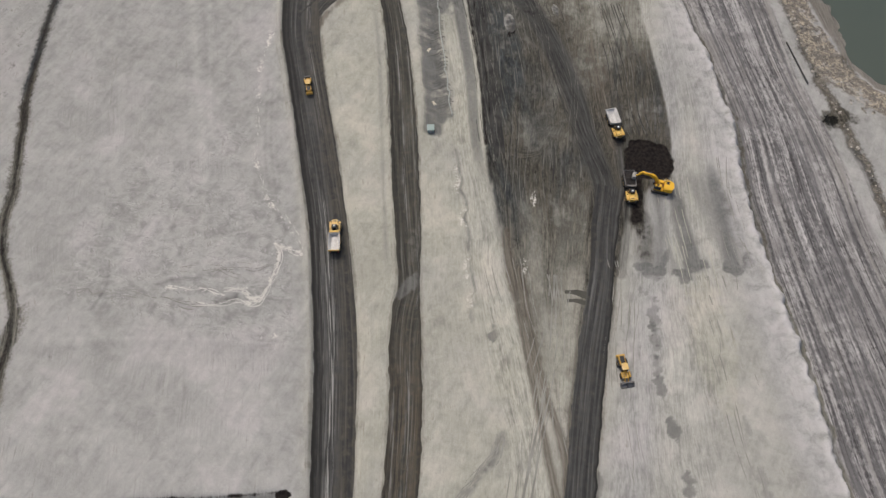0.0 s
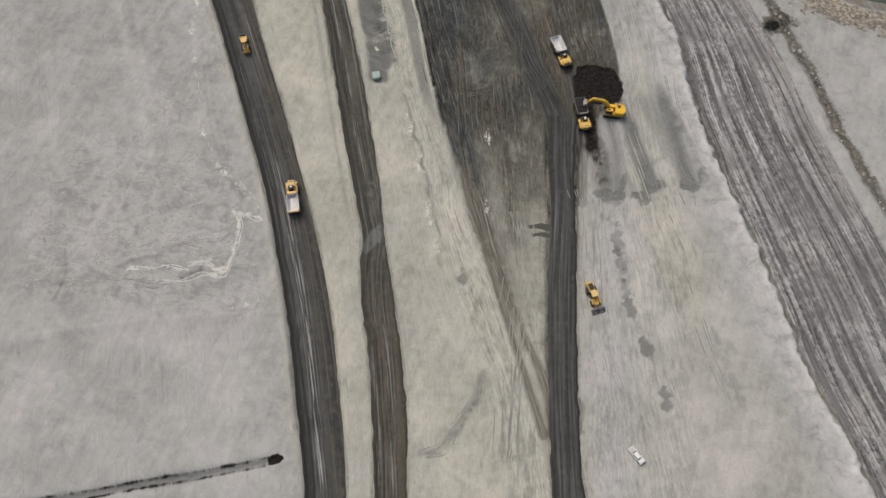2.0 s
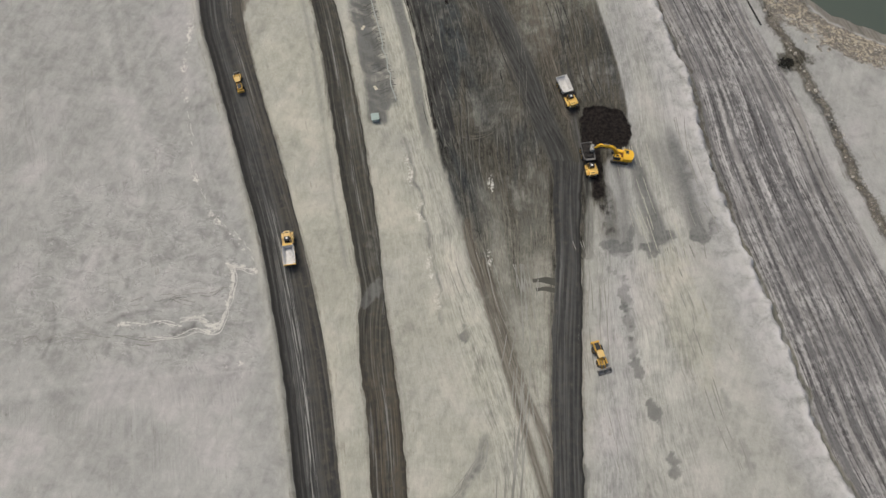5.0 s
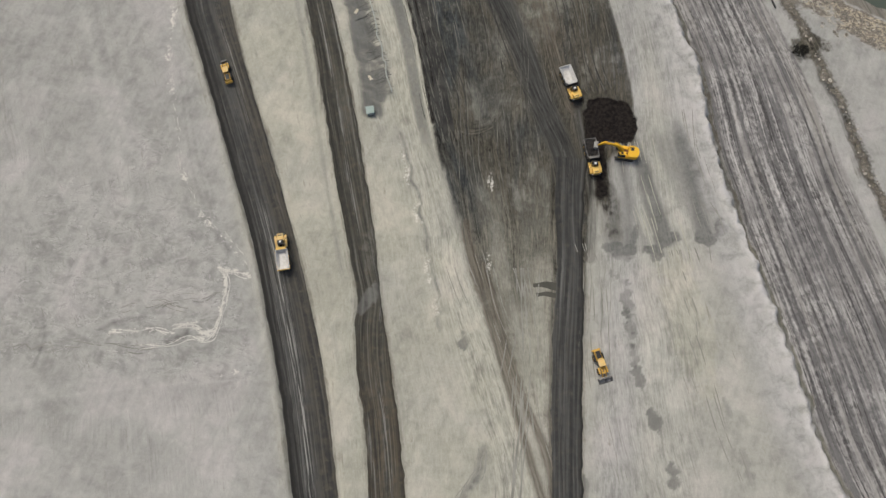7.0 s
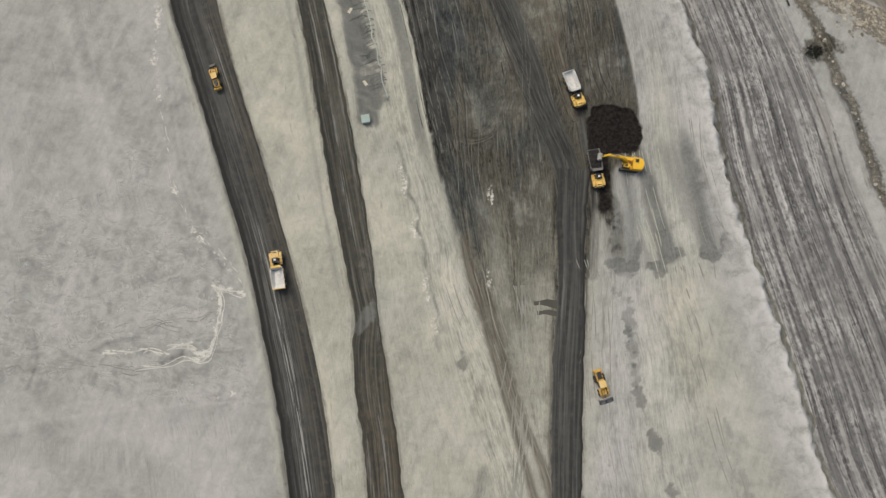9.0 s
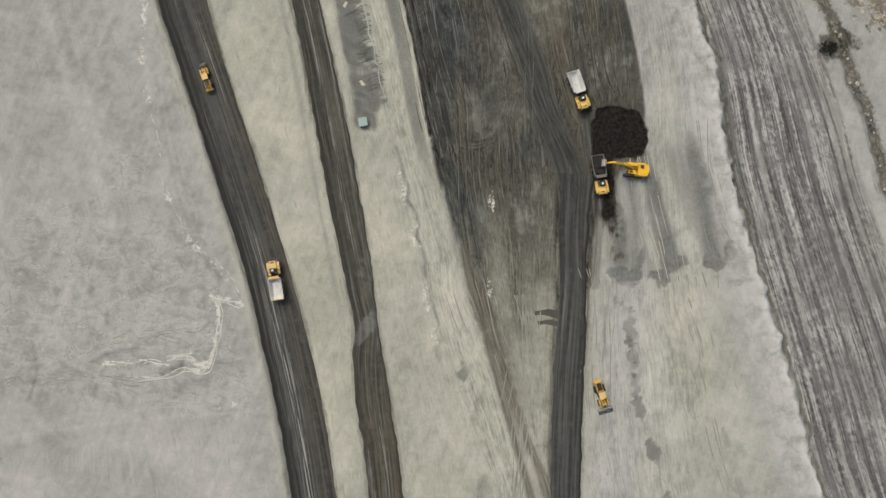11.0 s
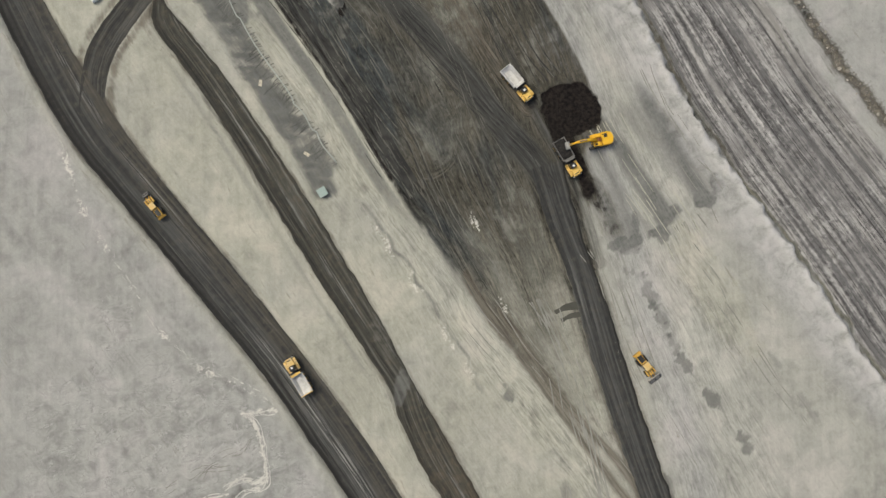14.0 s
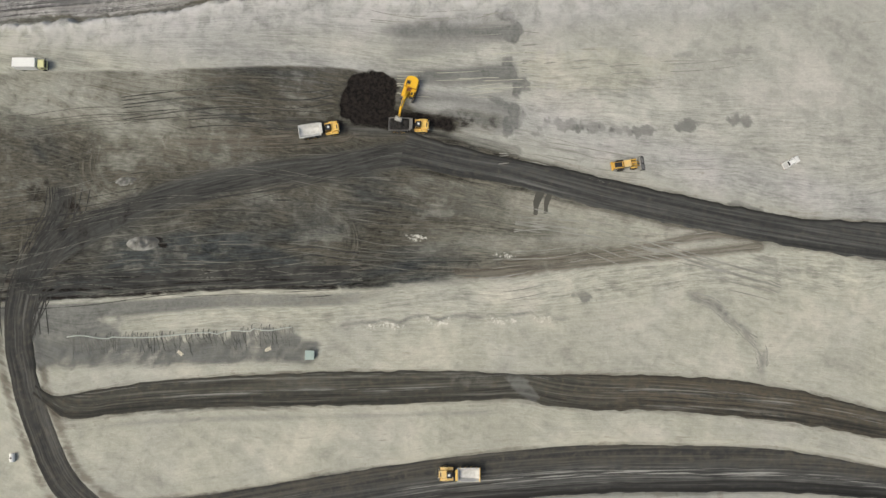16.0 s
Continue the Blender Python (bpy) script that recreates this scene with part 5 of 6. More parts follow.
def pickup():
    root = tagged(new("pickup_truck"), "white double-cab pickup parked on pale ash", "pickup")
    part("body", prism([(-2.6, 0.5), (-2.65, 1.1), (-0.95, 1.12), (1.05, 1.12), (2.3, 1.02), (2.6, 0.85), (2.62, 0.5)], -0.9, 0.9, None, 0.07), WHITE, root, "white car body")
    cab = part("cab", box(-0.78, 0.78, -1.0, 1.15, 1.1, 1.75, 0.10, None, 0.97, 0.82), WHITE, root, "white cab roof")
    part("windscreen", prism([(0.62, 1.70), (1.2, 1.16), (1.28, 1.16), (0.72, 1.74)], -0.66, 0.66, None, 0), GLASS, cab, "dark windscreen")
    part("rear_window", prism([(-0.86, 1.68), (-1.06, 1.2), (-1.1, 1.2), (-0.9, 1.7)], -0.6, 0.6, None, 0), GLASS, cab)
    for sx in (-1, 1):
        part("side_window", box(sx * 0.70 - 0.04, sx * 0.70 + 0.06, -0.75, 0.6, 1.28, 1.62, 0.01), GLASS, cab)
        part("bed_side", box(sx * 0.82 - 0.07, sx * 0.82 + 0.07, -2.6, -1.05, 1.1, 1.28, 0.03), WHITE, root)
        part("headlight", box(sx * 0.68 - 0.17, sx * 0.68 + 0.17, 2.5, 2.62, 0.72, 0.88, 0.03), LAMP, root)
        part("door_mirror", box(sx * 1.0 - 0.1, sx * 1.0 + 0.1, 0.75, 0.9, 1.15, 1.32, 0.03), WHITE, root)
        part("tail_light", box(sx * 0.82 - 0.06, sx * 0.82 + 0.06, -2.68, -2.6, 0.75, 1.05, 0.01), RED, root)
    part("cargo_bed", box(-0.74, 0.74, -2.5, -1.1, 1.08, 1.13, 0.01), STEEL_PALE, root, "grey open cargo bed")
    part("tailgate", box(-0.82, 0.82, -2.66, -2.56, 0.7, 1.28, 0.03), WHITE, root)
    part("bumper", box(-0.88, 0.88, 2.56, 2.7, 0.42, 0.62, 0.03), STEEL_DARK, root)
    for y in (-1.6, 1.6):
        for sx in (-1, 1):
            wheel(root, sx * 0.8, y, 0.37, 0.25, STEEL_PALE)
    return root


def box_lorry():
    root = tagged(new("box_lorry"), "white box lorry with a cream cab on pale ground", "lorry")
    part("chassis", box(-0.5, 0.5, -3.7, 3.6, 0.6, 0.9, 0.03), BLACK, root)
    hold = part("cargo_box", box(-1.2, 1.2, -3.85, 1.75, 0.95, 3.3, 0.05), WHITE, root, "white boxed cargo hold")
    for sx in (-1, 1):
        part("roof_rail", box(sx * 1.17 - 0.05, sx * 1.17 + 0.05, -3.85, 1.75, 3.26, 3.34, 0.02), STEEL_PALE, hold)
    part("rear_door", box(-1.1, 1.1, -3.9, -3.84, 1.05, 3.2, 0.01), WHITE, hold)
    cab = part("cab", box(-1.1, 1.1, 1.9, 3.75, 0.8, 2.6, 0.14, None, 0.97, 0.92), CREAM, root, "cream driver's cab")
    part("windscreen", box(-0.9, 0.9, 3.62, 3.76, 1.6, 2.35, 0.03), GLASS, cab, "dark windscreen")
    for sx in (-1, 1):
        part("side_window", box(sx * 1.04 - 0.04, sx * 1.04 + 0.05, 2.5, 3.4, 1.65, 2.25, 0.02), GLASS, cab)
        part("mirror", box(sx * 1.3 - 0.1, sx * 1.3 + 0.1, 3.6, 3.7, 1.7, 2.1, 0.02), BLACK, cab)
        part("headlight", box(sx * 0.8 - 0.15, sx * 0.8 + 0.15, 3.72, 3.8, 0.95, 1.12, 0.02), LAMP, cab)
    part("bumper", box(-1.1, 1.1, 3.72, 3.88, 0.5, 0.85, 0.04), STEEL_DARK, root)
    for y in (-2.4, 2.8):
        for sx in (-1, 1):
            wheel(root, sx * 0.98, y, 0.46, 0.32, STEEL_PALE)
    return root


def pump_hut():
    """A small teal shed at the hose's end."""
    root = tagged(new("pump_hut"), "small faded teal pump hut beside a dug trench", "hut")
    part("wall", box(-1.05, 1.05, -1.05, 1.05, 0, 1.9, 0.03), TEAL, root)
    roof = part("roof", box(-1.25, 1.25, -1.25, 1.25, 1.9, 2.05, 0.04), TEAL, root, "faded teal sheet roof")
    for k in range(6):
        part("roof_rib", box(-1.2 + 0.48 * k - 0.04, -1.2 + 0.48 * k + 0.04, -1.24, 1.24, 2.04, 2.1, 0.01), TEAL, roof)
    part("door", box(-0.4, 0.4, -1.09, -1.04, 0.05, 1.7, 0.01), STEEL_PALE, root, "grey door")
    part("skid", box(-1.3, 1.3, -1.75, -1.3, 0.0, 0.22, 0.03), RUST, root, "rusty skid beam")
    return root


def white_tank():
    root = tagged(new("water_tank"), "small white plastic water tank lying on ash", "tank", "white tanks")
    part("tank", rod((-0.95, 0, 0.72), (0.95, 0, 0.72), 0.6, 18), WHITE, root, "white moulded tank", False)
    part("filler_cap", rod((0, 0, 1.3), (0, 0, 1.42), 0.2, 12), BLACK, root)
    for x in (-0.6, 0.6):
        part("cradle", box(x - 0.08, x + 0.08, -0.55, 0.55, 0.0, 0.3, 0.02), STEEL_DARK, root)
    return root


def hose():
    """The pale pipe lying on the spoil ridge beside the trench."""
    bm = bmesh.new()
    pts = []
    for k in range(len(PIPE) - 1):
        for s in np.linspace(0, 1, 14, endpoint=False):
            x = PIPE[k][0] + s * (PIPE[k + 1][0] - PIPE[k][0]) + 0.35 * math.sin(k * 3 + s * 5.5)
            y = PIPE[k][1] + s * (PIPE[k + 1][1] - PIPE[k][1])
            pts.append(Vector((x, y, ground_at(x, y) + 0.16)))
    n, rings = 8, []
    for i, p in enumerate(pts):
        d = (pts[min(i + 1, len(pts) - 1)] - pts[max(i - 1, 0)]).normalized()
        side = d.cross(Vector((0, 0, 1))).normalized()
        up = side.cross(d)
        rings.append([bm.verts.new(p + 0.14 * (side * math.cos(2 * math.pi * k / n) + up * math.sin(2 * math.pi * k / n))) for k in range(n)])
    for a, b in zip(rings, rings[1:]):
        for k in range(n):
            bm.faces.new((a[k], a[(k + 1) % n], b[(k + 1) % n], b[k]))
    bm.faces.new(rings[0]), bm.faces.new(rings[-1])
    ob = part("pipe", bm, PIPE_GREEN, None, "", True)
    return tagged(ob, "long pale green hose laid along a spoil ridge", "pipe")


# ---- the machines in their places ----
truck_c = stand(dump_truck("yellow articulated dump truck being loaded with black coal", False, STEEL_DARK, YELLOW), 36.3, 24.0, 193, 0.02, 0.95)
coal_load(truck_c.matrix_world.copy())
stand(dump_truck("yellow articulated dump truck waiting with an empty pale body", False, STEEL_PALE, YELLOW), 29.9, 44.2, 203, 0.02, 0.95)
stand(dump_truck("dusty yellow dump truck with empty pale body, yellow tail lip", True, STEEL_PALE, YELLOW_DUSTY), -38.7, -7.6, 14, 0.15, 0.94)
stand(excavator(), 44.6, 25.9, 86, 0, 1.04)
stand(wheel_loader("yellow wheel loader with an ash-grey open bucket", 3.3, STEEL_BUCKET, GOLD), 40.1, -28.4, 201, 0, 0.93)
stand(wheel_loader("yellow wheel loader with a narrow black bucket on the haul road", 1.5, BLACK, GOLD), -60.5, 40.4, 22, 0.15, 0.86)
stand(pickup(), 50.3, -65.8, 222, 0, 0.84)
stand(box_lorry(), 28.3, 115.0, 194, 0, 0.97)
stand(pump_hut(), -21.5, 32.4, 14, 0, 0.85)
tank = stand(white_tank(), -60.6, 91.8, 20)
copy_thing(tank, pose(-24.5, 109.3, ground_at(-24.5, 109.3), 0, 0, 70))
hose()

# ---- tyre tracks pressed into the floor ----


def track_material(name, a, b):
    g = Mat(name, 0.95)
    ob = g.obj()
    n = g.noise(ob, 0.16, (1, 1, 1), 5, 0.55, 0.4)
    g.colour(g.mix(g.ramp(n, 0.36, 0.66), a, b))
    g.bump(g.noise(ob, 4.0, (1, 1, 1), 4, 0.6), 0.5, 0.1)
    return g.m


TRACK_DARK = track_material("dark_tread_soil", (0.026, 0.026, 0.025), (0.058, 0.057, 0.052))
TRACK_PALE = track_material("dry_pressed_soil", (0.085, 0.085, 0.075), (0.17, 0.168, 0.145))
TRACK_OLIVE = track_material("olive_tread_soil", (0.055, 0.055, 0.046), (0.09, 0.088, 0.074))
TRACK_SAND = track_material("pressed_sand", (0.41, 0.408, 0.34), (0.47, 0.465, 0.385))
SCALE = track_material("white_mineral_scale", (0.50, 0.495, 0.46), (0.68, 0.67, 0.62))
TRACK_GREY = track_material("grey_pressed_ash", (0.23, 0.228, 0.205), (0.31, 0.308, 0.28))


def bundle(name, line, count, spread, widths, material, label, seed, keep=0.6, run=(5, 22), paired=True):
    """Wheel tracks that wander side by side along a smooth line, broken where they have been wiped out."""
    rnd = random.Random(seed)
    c = np.array(line, float)
    tt = np.linspace(0, len(c) - 1, 26 * (len(c) - 1))
    k = np.clip(tt.astype(int), 0, len(c) - 2)
    s = (tt - k)[:, None]
    p0, p1, p2, p3 = c[np.maximum(k - 1, 0)], c[k], c[k + 1], c[np.minimum(k + 2, len(c) - 1)]
    P = 0.5 * (2 * p1 + (p2 - p0) * s + (2 * p0 - 5 * p1 + 4 * p2 - p3) * s**2 + (3 * p1 - p0 - 3 * p2 + p3) * s**3)
    D = np.gradient(P, axis=0)
    D /= np.linalg.norm(D, axis=1)[:, None]
    N = np.stack([D[:, 1], -D[:, 0]], 1)
    step = float(np.linalg.norm(np.diff(P, axis=0), axis=1).mean())
    verts, faces = [], []
    for _ in range(count):
        off, sway, ph, wl = max(-1.7, min(1.7, rnd.gauss(0, 1))) * spread, rnd.uniform(0.2, 1.0), rnd.uniform(0, 9), rnd.uniform(25, 70)
        gauge = rnd.choice((0.0, 1.9))
        if not paired:
            gauge, sway, wl = 0.0, rnd.uniform(0.1, 0.4), rnd.uniform(4, 11)
        w = rnd.uniform(*widths)
        i, on = 0, rnd.random() < keep
        while i < len(P) - 2:
            n = max(2, int(rnd.uniform(*run) / step))
            j = min(len(P) - 1, i + n)
            if on:
                for g in ({0.0, gauge}):
                    q = P[i:j + 1] + N[i:j + 1] * (off + g + sway * np.sin(ph + np.arange(i, j + 1) * step / wl * 6.283))[:, None]
                    m = len(q)
                    taper = w * 0.5 * np.clip(np.minimum(np.arange(m), m - 1 - np.arange(m)) / 2.0, 0.05, 1)
                    taper = taper * (0.6 + 0.8 * value_noise(np.arange(m) * 0.2 * step, np.full(m, off), seed))
                    a, b = q - N[i:j + 1] * taper[:, None], q + N[i:j + 1] * taper[:, None]
                    base = len(verts)
                    for e in range(m):
                        verts += [(a[e, 0], a[e, 1]), (b[e, 0], b[e, 1])]
                    faces += [(base + 2 * e, base + 2 * e + 1, base + 2 * e + 3, base + 2 * e + 2) for e in range(m - 1)]
            on = rnd.random() < keep
            i = j
    flat = np.array(verts)
    tops = [height(flat[:, 0] + i, flat[:, 1] + j) for i in (-0.3, 0.3) for j in (-0.3, 0.3)]
    verts = np.column_stack([flat, np.max(tops, axis=0) + 0.07]).tolist()
    me = bpy.data.meshes.new(name)
    me.from_pydata(verts, [], faces)
    me.materials.append(material)
    return tagged(new(name, me), label, "tyre tracks", kind="stuff")


D_MID = [(-10, 112), (0, 90), (8, 70), (13, 45), (17, 20), (20, 0), (22, -14)]
bundle("tyre_tracks", D_MID[:-1], 14, 7.5, (0.1, 0.24), TRACK_PALE, "pale wheel tracks across the dark field", 1, 0.45, (8, 30))
bundle("tyre_tracks", D_MID[:-2], 14, 6.5, (0.12, 0.3), TRACK_DARK, "dark wheel tracks across the dark field", 2, 0.3, (5, 22))
bundle("tyre_tracks", [(24, 92), (31, 72), (35, 57), (38.5, 43)], 14, 3.2, (0.1, 0.28), TRACK_DARK, "dark wheel tracks beside the cut", 3, 0.45, (6, 26))
bundle("tyre_tracks", [(16, 116), (23, 95), (31, 72), (36, 50), (38, 43)], 10, 3.4, (0.1, 0.22), TRACK_PALE, "pale wheel tracks beside the cut", 4, 0.3, (8, 30))
bundle("tyre_tracks", [(-34, 98.5), (-20, 100), (-8, 95), (2, 80), (10, 63), (18, 46), (27, 30), (31, 18)], 10, 1.9, (0.12, 0.3), TRACK_DARK, "dark lane of wheel tracks through the field", 5, 0.7, (10, 40))
bundle("tyre_tracks", [(-34, 98.5), (-24, 101.5), (-13, 100), (-4, 98), (2, 99)], 9, 2.2, (0.12, 0.3), TRACK_DARK, "dark fan of wheel tracks at the junction", 6, 0.75, (8, 25))
bundle("tyre_tracks", [(-34, 98.5), (-22, 96.5), (-17, 86), (-12, 70), (-6, 50), (0, 28)], 6, 0.7, (0.2, 0.45), TRACK_DARK, "dark wheel tracks along the field's edge", 7, 0.8, (10, 40))
bundle("tyre_tracks", [(4, 6), (9, -8), (14, -20), (20, -34), (24, -47), (26.5, -56)], 6, 2.4, (0.1, 0.22), TRACK_GREY, "grey wheel tracks beside the loading road", 8, 0.35, (4, 14))
bundle("tyre_tracks", [(20, -6), (21, -16), (22, -30), (21.5, -48), (21, -70)], 9, 2.4, (0.15, 0.3), TRACK_GREY, "grey wheel tracks on the pale floor", 10, 0.4, (6, 20))
bundle("tyre_tracks", [(38.4, 2), (39.5, -8), (41, -30), (45, -55)], 8, 1.8, (0.12, 0.26), TRACK_GREY, "grey wheel tracks beside the loading road", 12, 0.32, (3, 12))
bundle("tyre_tracks", [(58, 2), (61, -12), (66, -30), (74, -52)], 10, 4.5, (0.15, 0.3), TRACK_GREY, "faint grey wheel tracks on the pale floor", 13, 0.25, (4, 12))
bundle("tyre_tracks", [(14, -50), (12.9, -55.6), (8.6, -64.2), (5.1, -68.8), (1, -69.5)], 9, 1.0, (0.12, 0.3), TRACK_GREY, "grey curved skid marks on the pale floor", 14, 0.5, (1, 4), False)
EDGE = [(float(D_L(y)) + 6.0, y) for y in (108, 85, 62, 40, 26)]
bundle("tyre_tracks", EDGE, 14, 3.2, (0.12, 0.36), TRACK_DARK, "dark wheel tracks along the field's edge", 31, 0.35, (4, 16))
bundle("tyre_tracks", EDGE, 14, 3.6, (0.12, 0.28), TRACK_PALE, "pale wheel tracks along the field's edge", 32, 0.35, (4, 16))
bundle("tyre_tracks", [(60, 40), (62.5, 27), (66, 16), (69, 6)], 9, 1.8, (0.12, 0.25), TRACK_GREY, "grey crawler marks on the pale floor", 37, 0.4, (4, 14))
bundle("tyre_tracks", [(47, 30), (50, 18), (53, 6), (56, -6)], 10, 3.4, (0.12, 0.22), TRACK_SAND, "pale scrape lines on the worked floor", 38, 0.4, (4, 14))
bundle("mineral_scale", SQUIGGLE, 4, 0.5, (0.06, 0.22), SCALE, "white mineral scale left by a dried trickle", 17, 0.75, (2, 8), False)
bundle("mineral_scale", SQUIGGLE_B, 4, 0.35, (0.1, 0.3), SCALE, "white mineral scale left by a dried trickle", 18, 0.7, (2, 6), False)
bundle("mineral_scale", DEPOSIT, 5, 0.6, (0.1, 0.35), SCALE, "broken line of white mineral scale", 19, 0.22, (0.6, 2.5), False)
bundle("ground_crack", [(-60, -24), (-66, -22.5), (-71, -23.5), (-76, -25)], 3, 0.5, (0.12, 0.3), TRACK_GREY, "fine grey cracks in the ash", 20, 0.8, (2, 6), False)
bundle("mineral_scale", [(-62, -29.6), (-67, -29.0), (-72, -29.8), (-78, -30.5)], 4, 0.5, (0.1, 0.3), SCALE, "broken line of white mineral scale", 22, 0.5, (1, 4), False)
bundle("ground_crack", [(-53, -18), (-58, -20.5), (-63, -21), (-68, -24)], 4, 0.7, (0.1, 0.25), TRACK_GREY, "fine grey cracks in the ash", 23, 0.6, (1, 5), False)
bundle("ground_crack", [(-66, -33), (-74, -33.5), (-84, -33), (-92, -35)], 4, 0.8, (0.1, 0.25), TRACK_GREY, "fine grey cracks in the ash", 24, 0.5, (1, 6), False)
bundle("tyre_tracks", [(23.2, -10.3), (26, -9.9), (29.4, -10.6)], 2, 0.25, (1.0, 1.2), TRACK_OLIVE, "two short dark tyre marks beside the loading road", 26, 1.0, (20, 30), False)
bundle("tyre_tracks", [(24.2, -12.8), (26.6, -12.2), (29.4, -12.8)], 2, 0.2, (0.8, 1.0), TRACK_OLIVE, "two short dark tyre marks beside the loading road", 27, 1.0, (20, 30), False)
bundle("ground_crack", [(-100, -36), (-97, -34.5), (-95, -35.5), (-92, -34)], 2, 0.4, (0.12, 0.3), TRACK_GREY, "fine grey cracks in the ash", 21, 0.9, (2, 5), False)


# ---- stones, litter and the spoil heap ----


def stone_field(name, places, material, label):
    """Many small angular stones joined into one mesh."""
    rnd = random.Random(77)
    verts, faces = [], []
    spots = np.array(places)
    for (x, y, r), z in zip(places, height(spots[:, 0], spots[:, 1])):
        k = len(verts)
        n = 6
        for ring, (h, q) in enumerate(((0.0, 1.0), (0.45, 0.85))):
            for i in range(n):
                a = 6.283 * i / n + ring * 0.4
                rr = r * q * rnd.uniform(0.7, 1.25)
                verts.append((x + rr * math.cos(a), y + rr * math.sin(a), z - 0.1 + h * r * rnd.uniform(0.8, 1.3) + (0 if ring else -0.05)))
        verts.append((x, y, z - 0.1 + 0.75 * r))
        for i in range(n):
            j = (i + 1) % n
            faces += [(k + i, k + j, k + n + j, k + n + i), (k + n + i, k + n + j, k + 2 * n)]
    me = bpy.data.meshes.new(name)
    me.from_pydata(verts, [], faces)
    me.materials.append(material)
    return tagged(new(name, me), label, "stones", kind="stuff")


def stone_material():
    g = Mat("shore_stone", 0.9)
    ran = g.t.nodes.new("ShaderNodeNewGeometry").outputs["Random Per Island"]
    col = g.mix(g.ramp(ran, 0.2, 1.0), (0.13, 0.115, 0.095), (0.56, 0.52, 0.45))
    g.colour(g.mix(g.ramp(g.noise(g.obj(), 3.0, (1, 1, 1), 5, 0.6), 0.4, 0.65), col, (0.30, 0.28, 0.24)))
    return g.m


rock_rnd = random.Random(5)
places = []
tries = np.array([(rock_rnd.uniform(70, 150), rock_rnd.uniform(-30, 125)) for _ in range(16000)])
for px_, py_, off_s, off_e in zip(tries[:, 0], tries[:, 1], shore(tries[:, 0], tries[:, 1]), tries[:, 0] - STRIPE_R(tries[:, 1])):
    if -19 < off_s < -6 and off_e > 4 and rock_rnd.random() < 0.5 or (3.0 < off_e < 6.5 and py_ > -25 and rock_rnd.random() < 0.5 and off_s < -5):
        places.append((px_, py_, 0.10 + 0.55 * rock_rnd.random() ** 4))
stone_field("stones", places, stone_material(), "loose pale stones and rubble along the shore")


def ash_mound():
    """A low pale mound left in the dark field."""
    bm = bmesh.new()
    n, m = 40, 22
    grid = []
    for i in range(n):
        row = []
        for j in range(m):
            a, b = (i / (n - 1) - 0.5) * 2, (j / (m - 1) - 0.5) * 2
            x, y = a * 5.2, b * 2.4
            r = math.hypot(a, b * 1.05)
            h = max(0.0, 1 - r * r) ** 1.2 * (0.75 + 0.8 * noise.noise((x * 0.55, y * 0.75, 2.0))) * 1.5 + 0.7 * noise.noise((x * 1.1, y * 1.3, 5.0)) * max(0.0, 1 - r) + 0.3 * noise.noise((x * 2.6, y * 2.6, 8.0)) * max(0.0, 1 - r)
            row.append(bm.verts.new((x, y, h - 0.12 - 0.3 * max(0.0, r - 1))))
        grid.append(row)
    for i in range(n - 1):
        for j in range(m - 1):
            bm.faces.new((grid[i][j], grid[i + 1][j], grid[i + 1][j + 1], grid[i][j + 1]))
    ob = part("ash_mound", bm, track_material("pale_heap_ash", (0.10, 0.098, 0.09), (0.33, 0.327, 0.303)), None, "", True)
    ob.matrix_world = pose(-6.2, 77.3, ground_at(-6.2, 77.3), 0, 0, -73) @ Matrix.Scale(0.8, 4)
    return tagged(ob, "low pale mound of ash standing in the dark field", "mound", "mounds in the field")


mound = ash_mound()
copy_thing(mound, pose(7.0, 85.5, ground_at(7.0, 85.5) - 0.05, 0, 0, -68) @ Matrix.Diagonal((0.8, 0.7, 0.4, 1.0)))


def plank_stack():
    root = tagged(new("plank_stack"), "small stack of pale planks lying in the trench", "planks", "planks in the trench")
    for k, (x, y, a) in enumerate(((-0.45, 0, 4), (0.0, 0.1, -3), (0.42, -0.1, 7), (0.1, 0.0, 18))):
        part("plank", box(-0.16, 0.16, -1.2, 1.2, 0.0, 0.09, 0.01), PLANK, root).matrix_basis = pose(x, y, 0.05 + (0.1 if k == 3 else 0), 0, 0, a)
    return root


PLANK = paint("sun_bleached_wood", (0.60, 0.56, 0.44), (0.68, 0.65, 0.56), 0.8, 0.0, 0.5)
planks = stand(plank_stack(), -28.6, 61.8, -30, 0.1, 0.62)
copy_thing(planks, pose(-22.7, 42.4, ground_at(-22.7, 42.4) + 0.1, 0, 0, 35))


def drain_pipe():
    """A dark pipe length left on the lower floor."""
    bm = rod((0, -8.3, 0.22), (0, 8.3, 0.22), 0.2, 14)
    ob = part("drain_pipe", bm, BLACK, None, "")
    return tagged(ob, "long thin dark pipe lying on grey ground", "pipe")


stand(drain_pipe(), 82.0, 80.8, 22.7, 0.15)


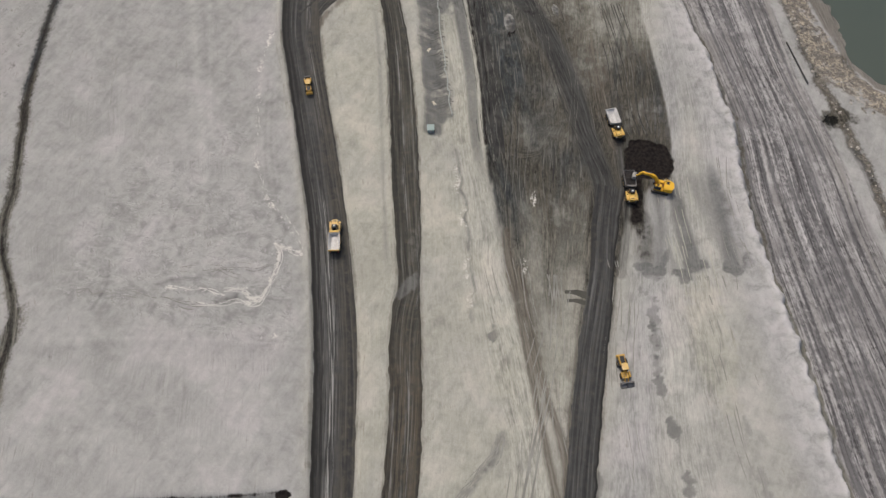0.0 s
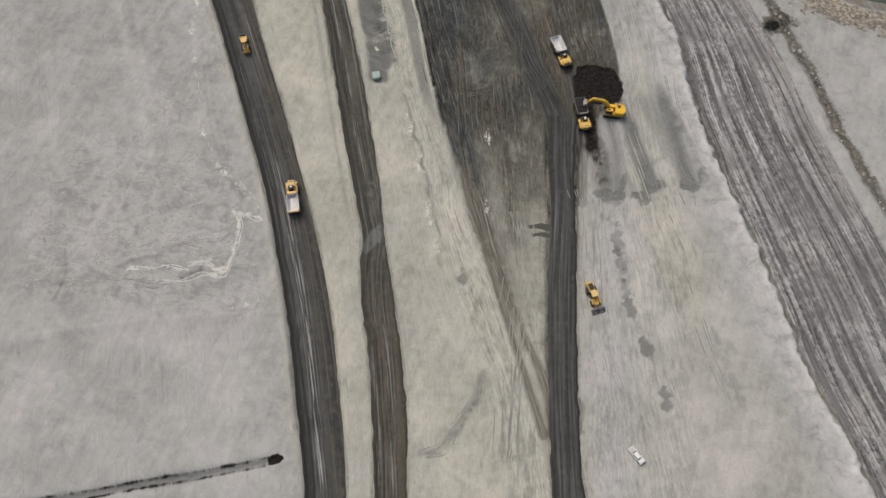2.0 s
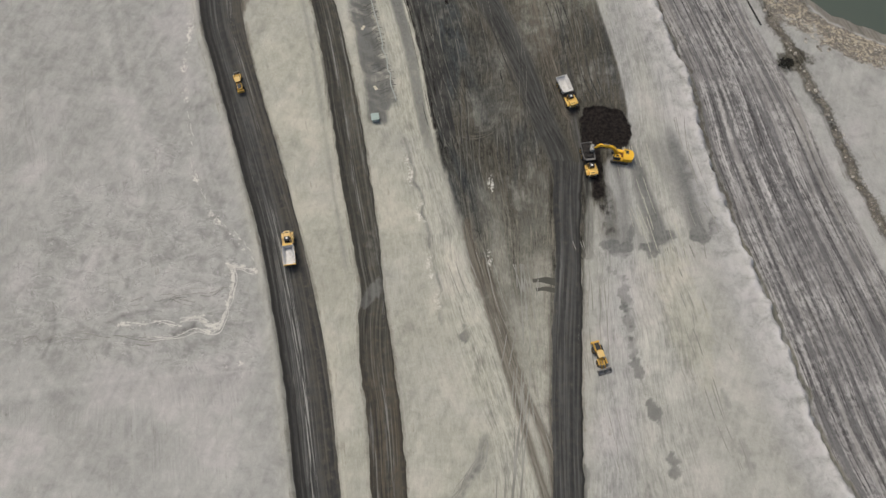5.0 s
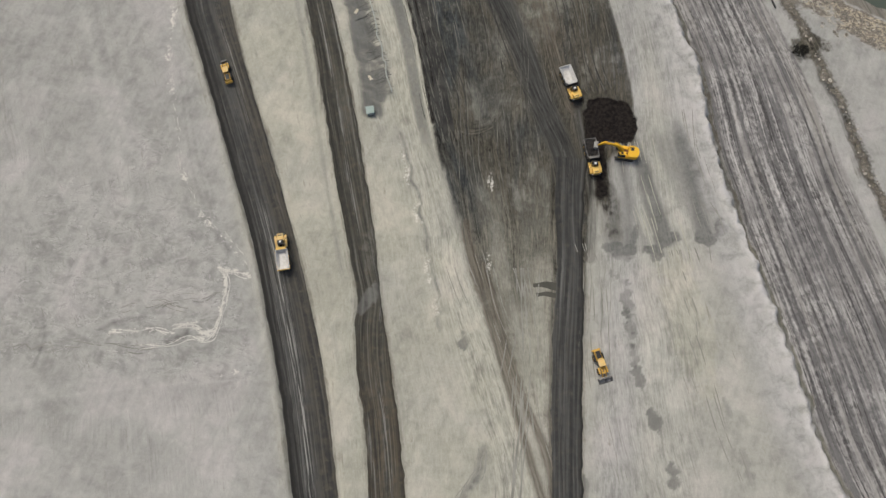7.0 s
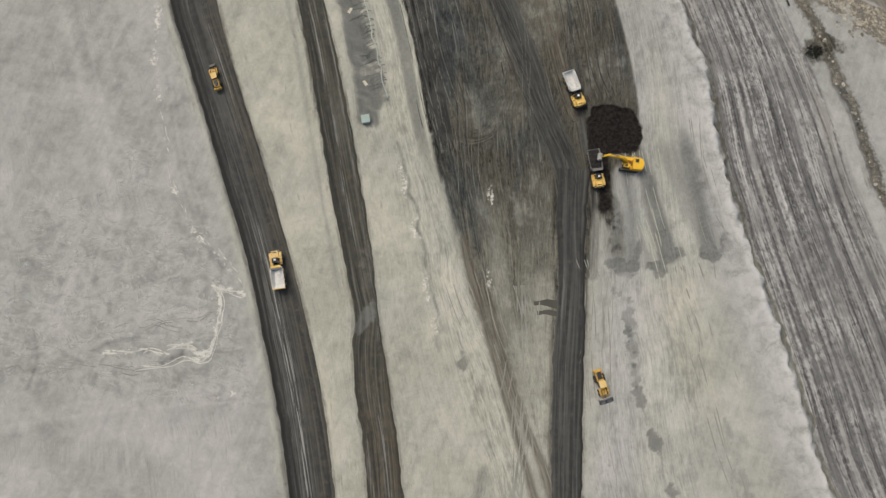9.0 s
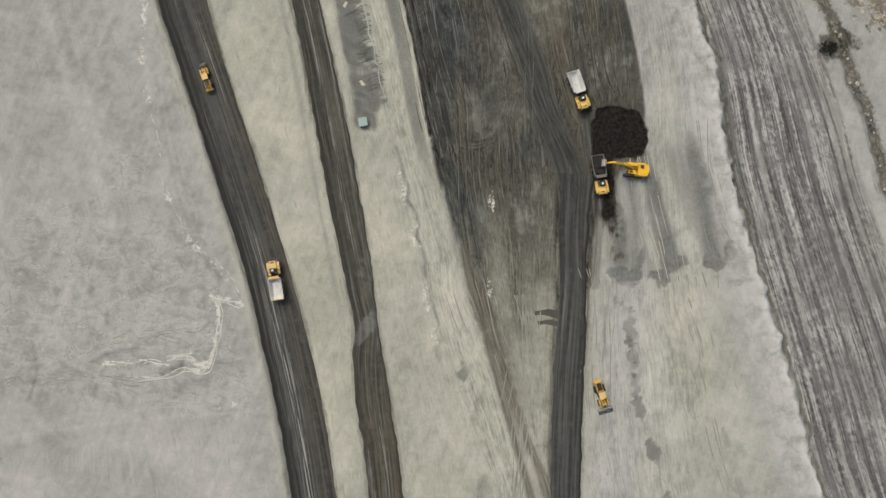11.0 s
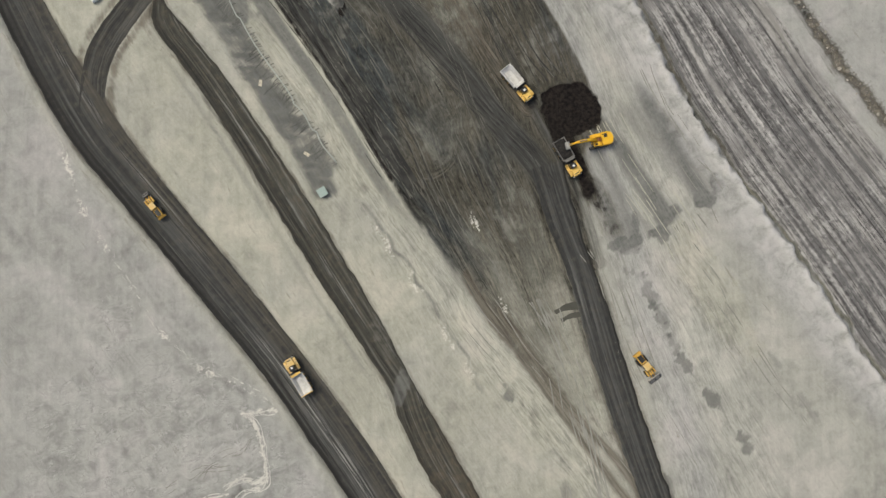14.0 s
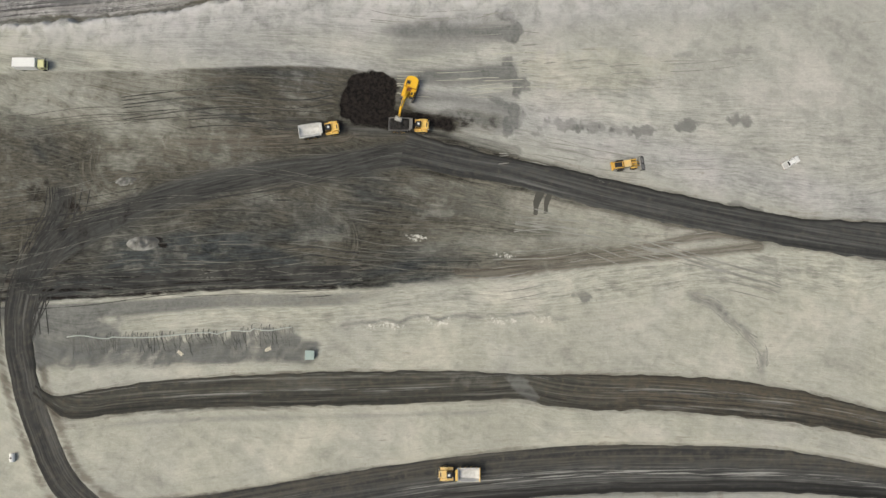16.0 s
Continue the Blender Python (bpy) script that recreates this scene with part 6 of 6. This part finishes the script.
def brush_heap():
    """A dark heap of scrub and litter at the ditch."""
    rnd = random.Random(9)
    bm = bmesh.new()
    for _ in range(260):
        a, r = rnd.uniform(0, 6.283), 2.6 * rnd.random() ** 0.6
        x, y = r * math.cos(a), 0.8 * r * math.sin(a)
        h = max(0.1, 1.3 * (1 - r / 2.8))
        d = Vector((rnd.uniform(-1, 1), rnd.uniform(-1, 1), rnd.uniform(0.1, 0.8))).normalized() * rnd.uniform(0.3, 0.8)
        z = rnd.uniform(-0.1, h)
        p = Vector((x, y, z))
        side = d.cross(Vector((0, 0, 1))).normalized() * rnd.uniform(0.08, 0.2)
        v = [bm.verts.new(p - side), bm.verts.new(p + side), bm.verts.new(p + d + side * 0.3), bm.verts.new(p + d - side * 0.3), bm.verts.new(p + d * 0.5 + Vector((0, 0, 0.16)))]
        for q in ((0, 1, 4), (1, 2, 4), (2, 3, 4), (3, 0, 4)):
            bm.faces.new([v[i] for i in q])
    ob = part("brush_heap", bm, track_material("dark_scrub", (0.012, 0.013, 0.010), (0.050, 0.048, 0.034)), None, "")
    return tagged(ob, "dark heap of scrub and litter by the ditch", "brush heap")


stand(brush_heap(), 91.6, 60.8, 20, 0, 0.9)


def furrows():
    """Raked ridges that run down from the hose into the trench."""
    rnd = random.Random(31)
    verts, faces = [], []
    for k in range(len(PIPE) - 1):
        (ax, ay), (bx, by) = PIPE[k], PIPE[k + 1]
        n = int(math.hypot(bx - ax, by - ay) / 0.36)
        for i in range(n):
            if rnd.random() < 0.25:
                continue
            t = (i + rnd.uniform(-0.3, 0.3)) / n
            x, y = ax + t * (bx - ax) + rnd.uniform(-0.6, 1.4), ay + t * (by - ay)
            reach, drop, w = rnd.uniform(1.2, 4.6), rnd.uniform(0.5, 2.0), rnd.uniform(0.05, 0.16)
            base = len(verts)
            for j in range(6):
                q = j / 5
                px2, py2 = x - reach * q, y - drop * q * q
                half = w * (1 - 0.7 * q)
                verts += [(px2, py2 - half), (px2, py2 + half)]
            faces += [(base + 2 * j, base + 2 * j + 1, base + 2 * j + 3, base + 2 * j + 2) for j in range(5)]
    flat = np.array(verts)
    ridge = 0.10 + 0.05 * (np.arange(len(flat)) % 2)
    me = bpy.data.meshes.new("raked_furrows")
    me.from_pydata(np.column_stack([flat, height(flat[:, 0], flat[:, 1]) + ridge]).tolist(), [], faces)
    me.materials.append(track_material("raked_dark_ash", (0.095, 0.095, 0.088), (0.235, 0.232, 0.21)))
    return tagged(new("raked_furrows", me), "dark raked furrows beside the hose", "furrows", kind="stuff")


furrows()
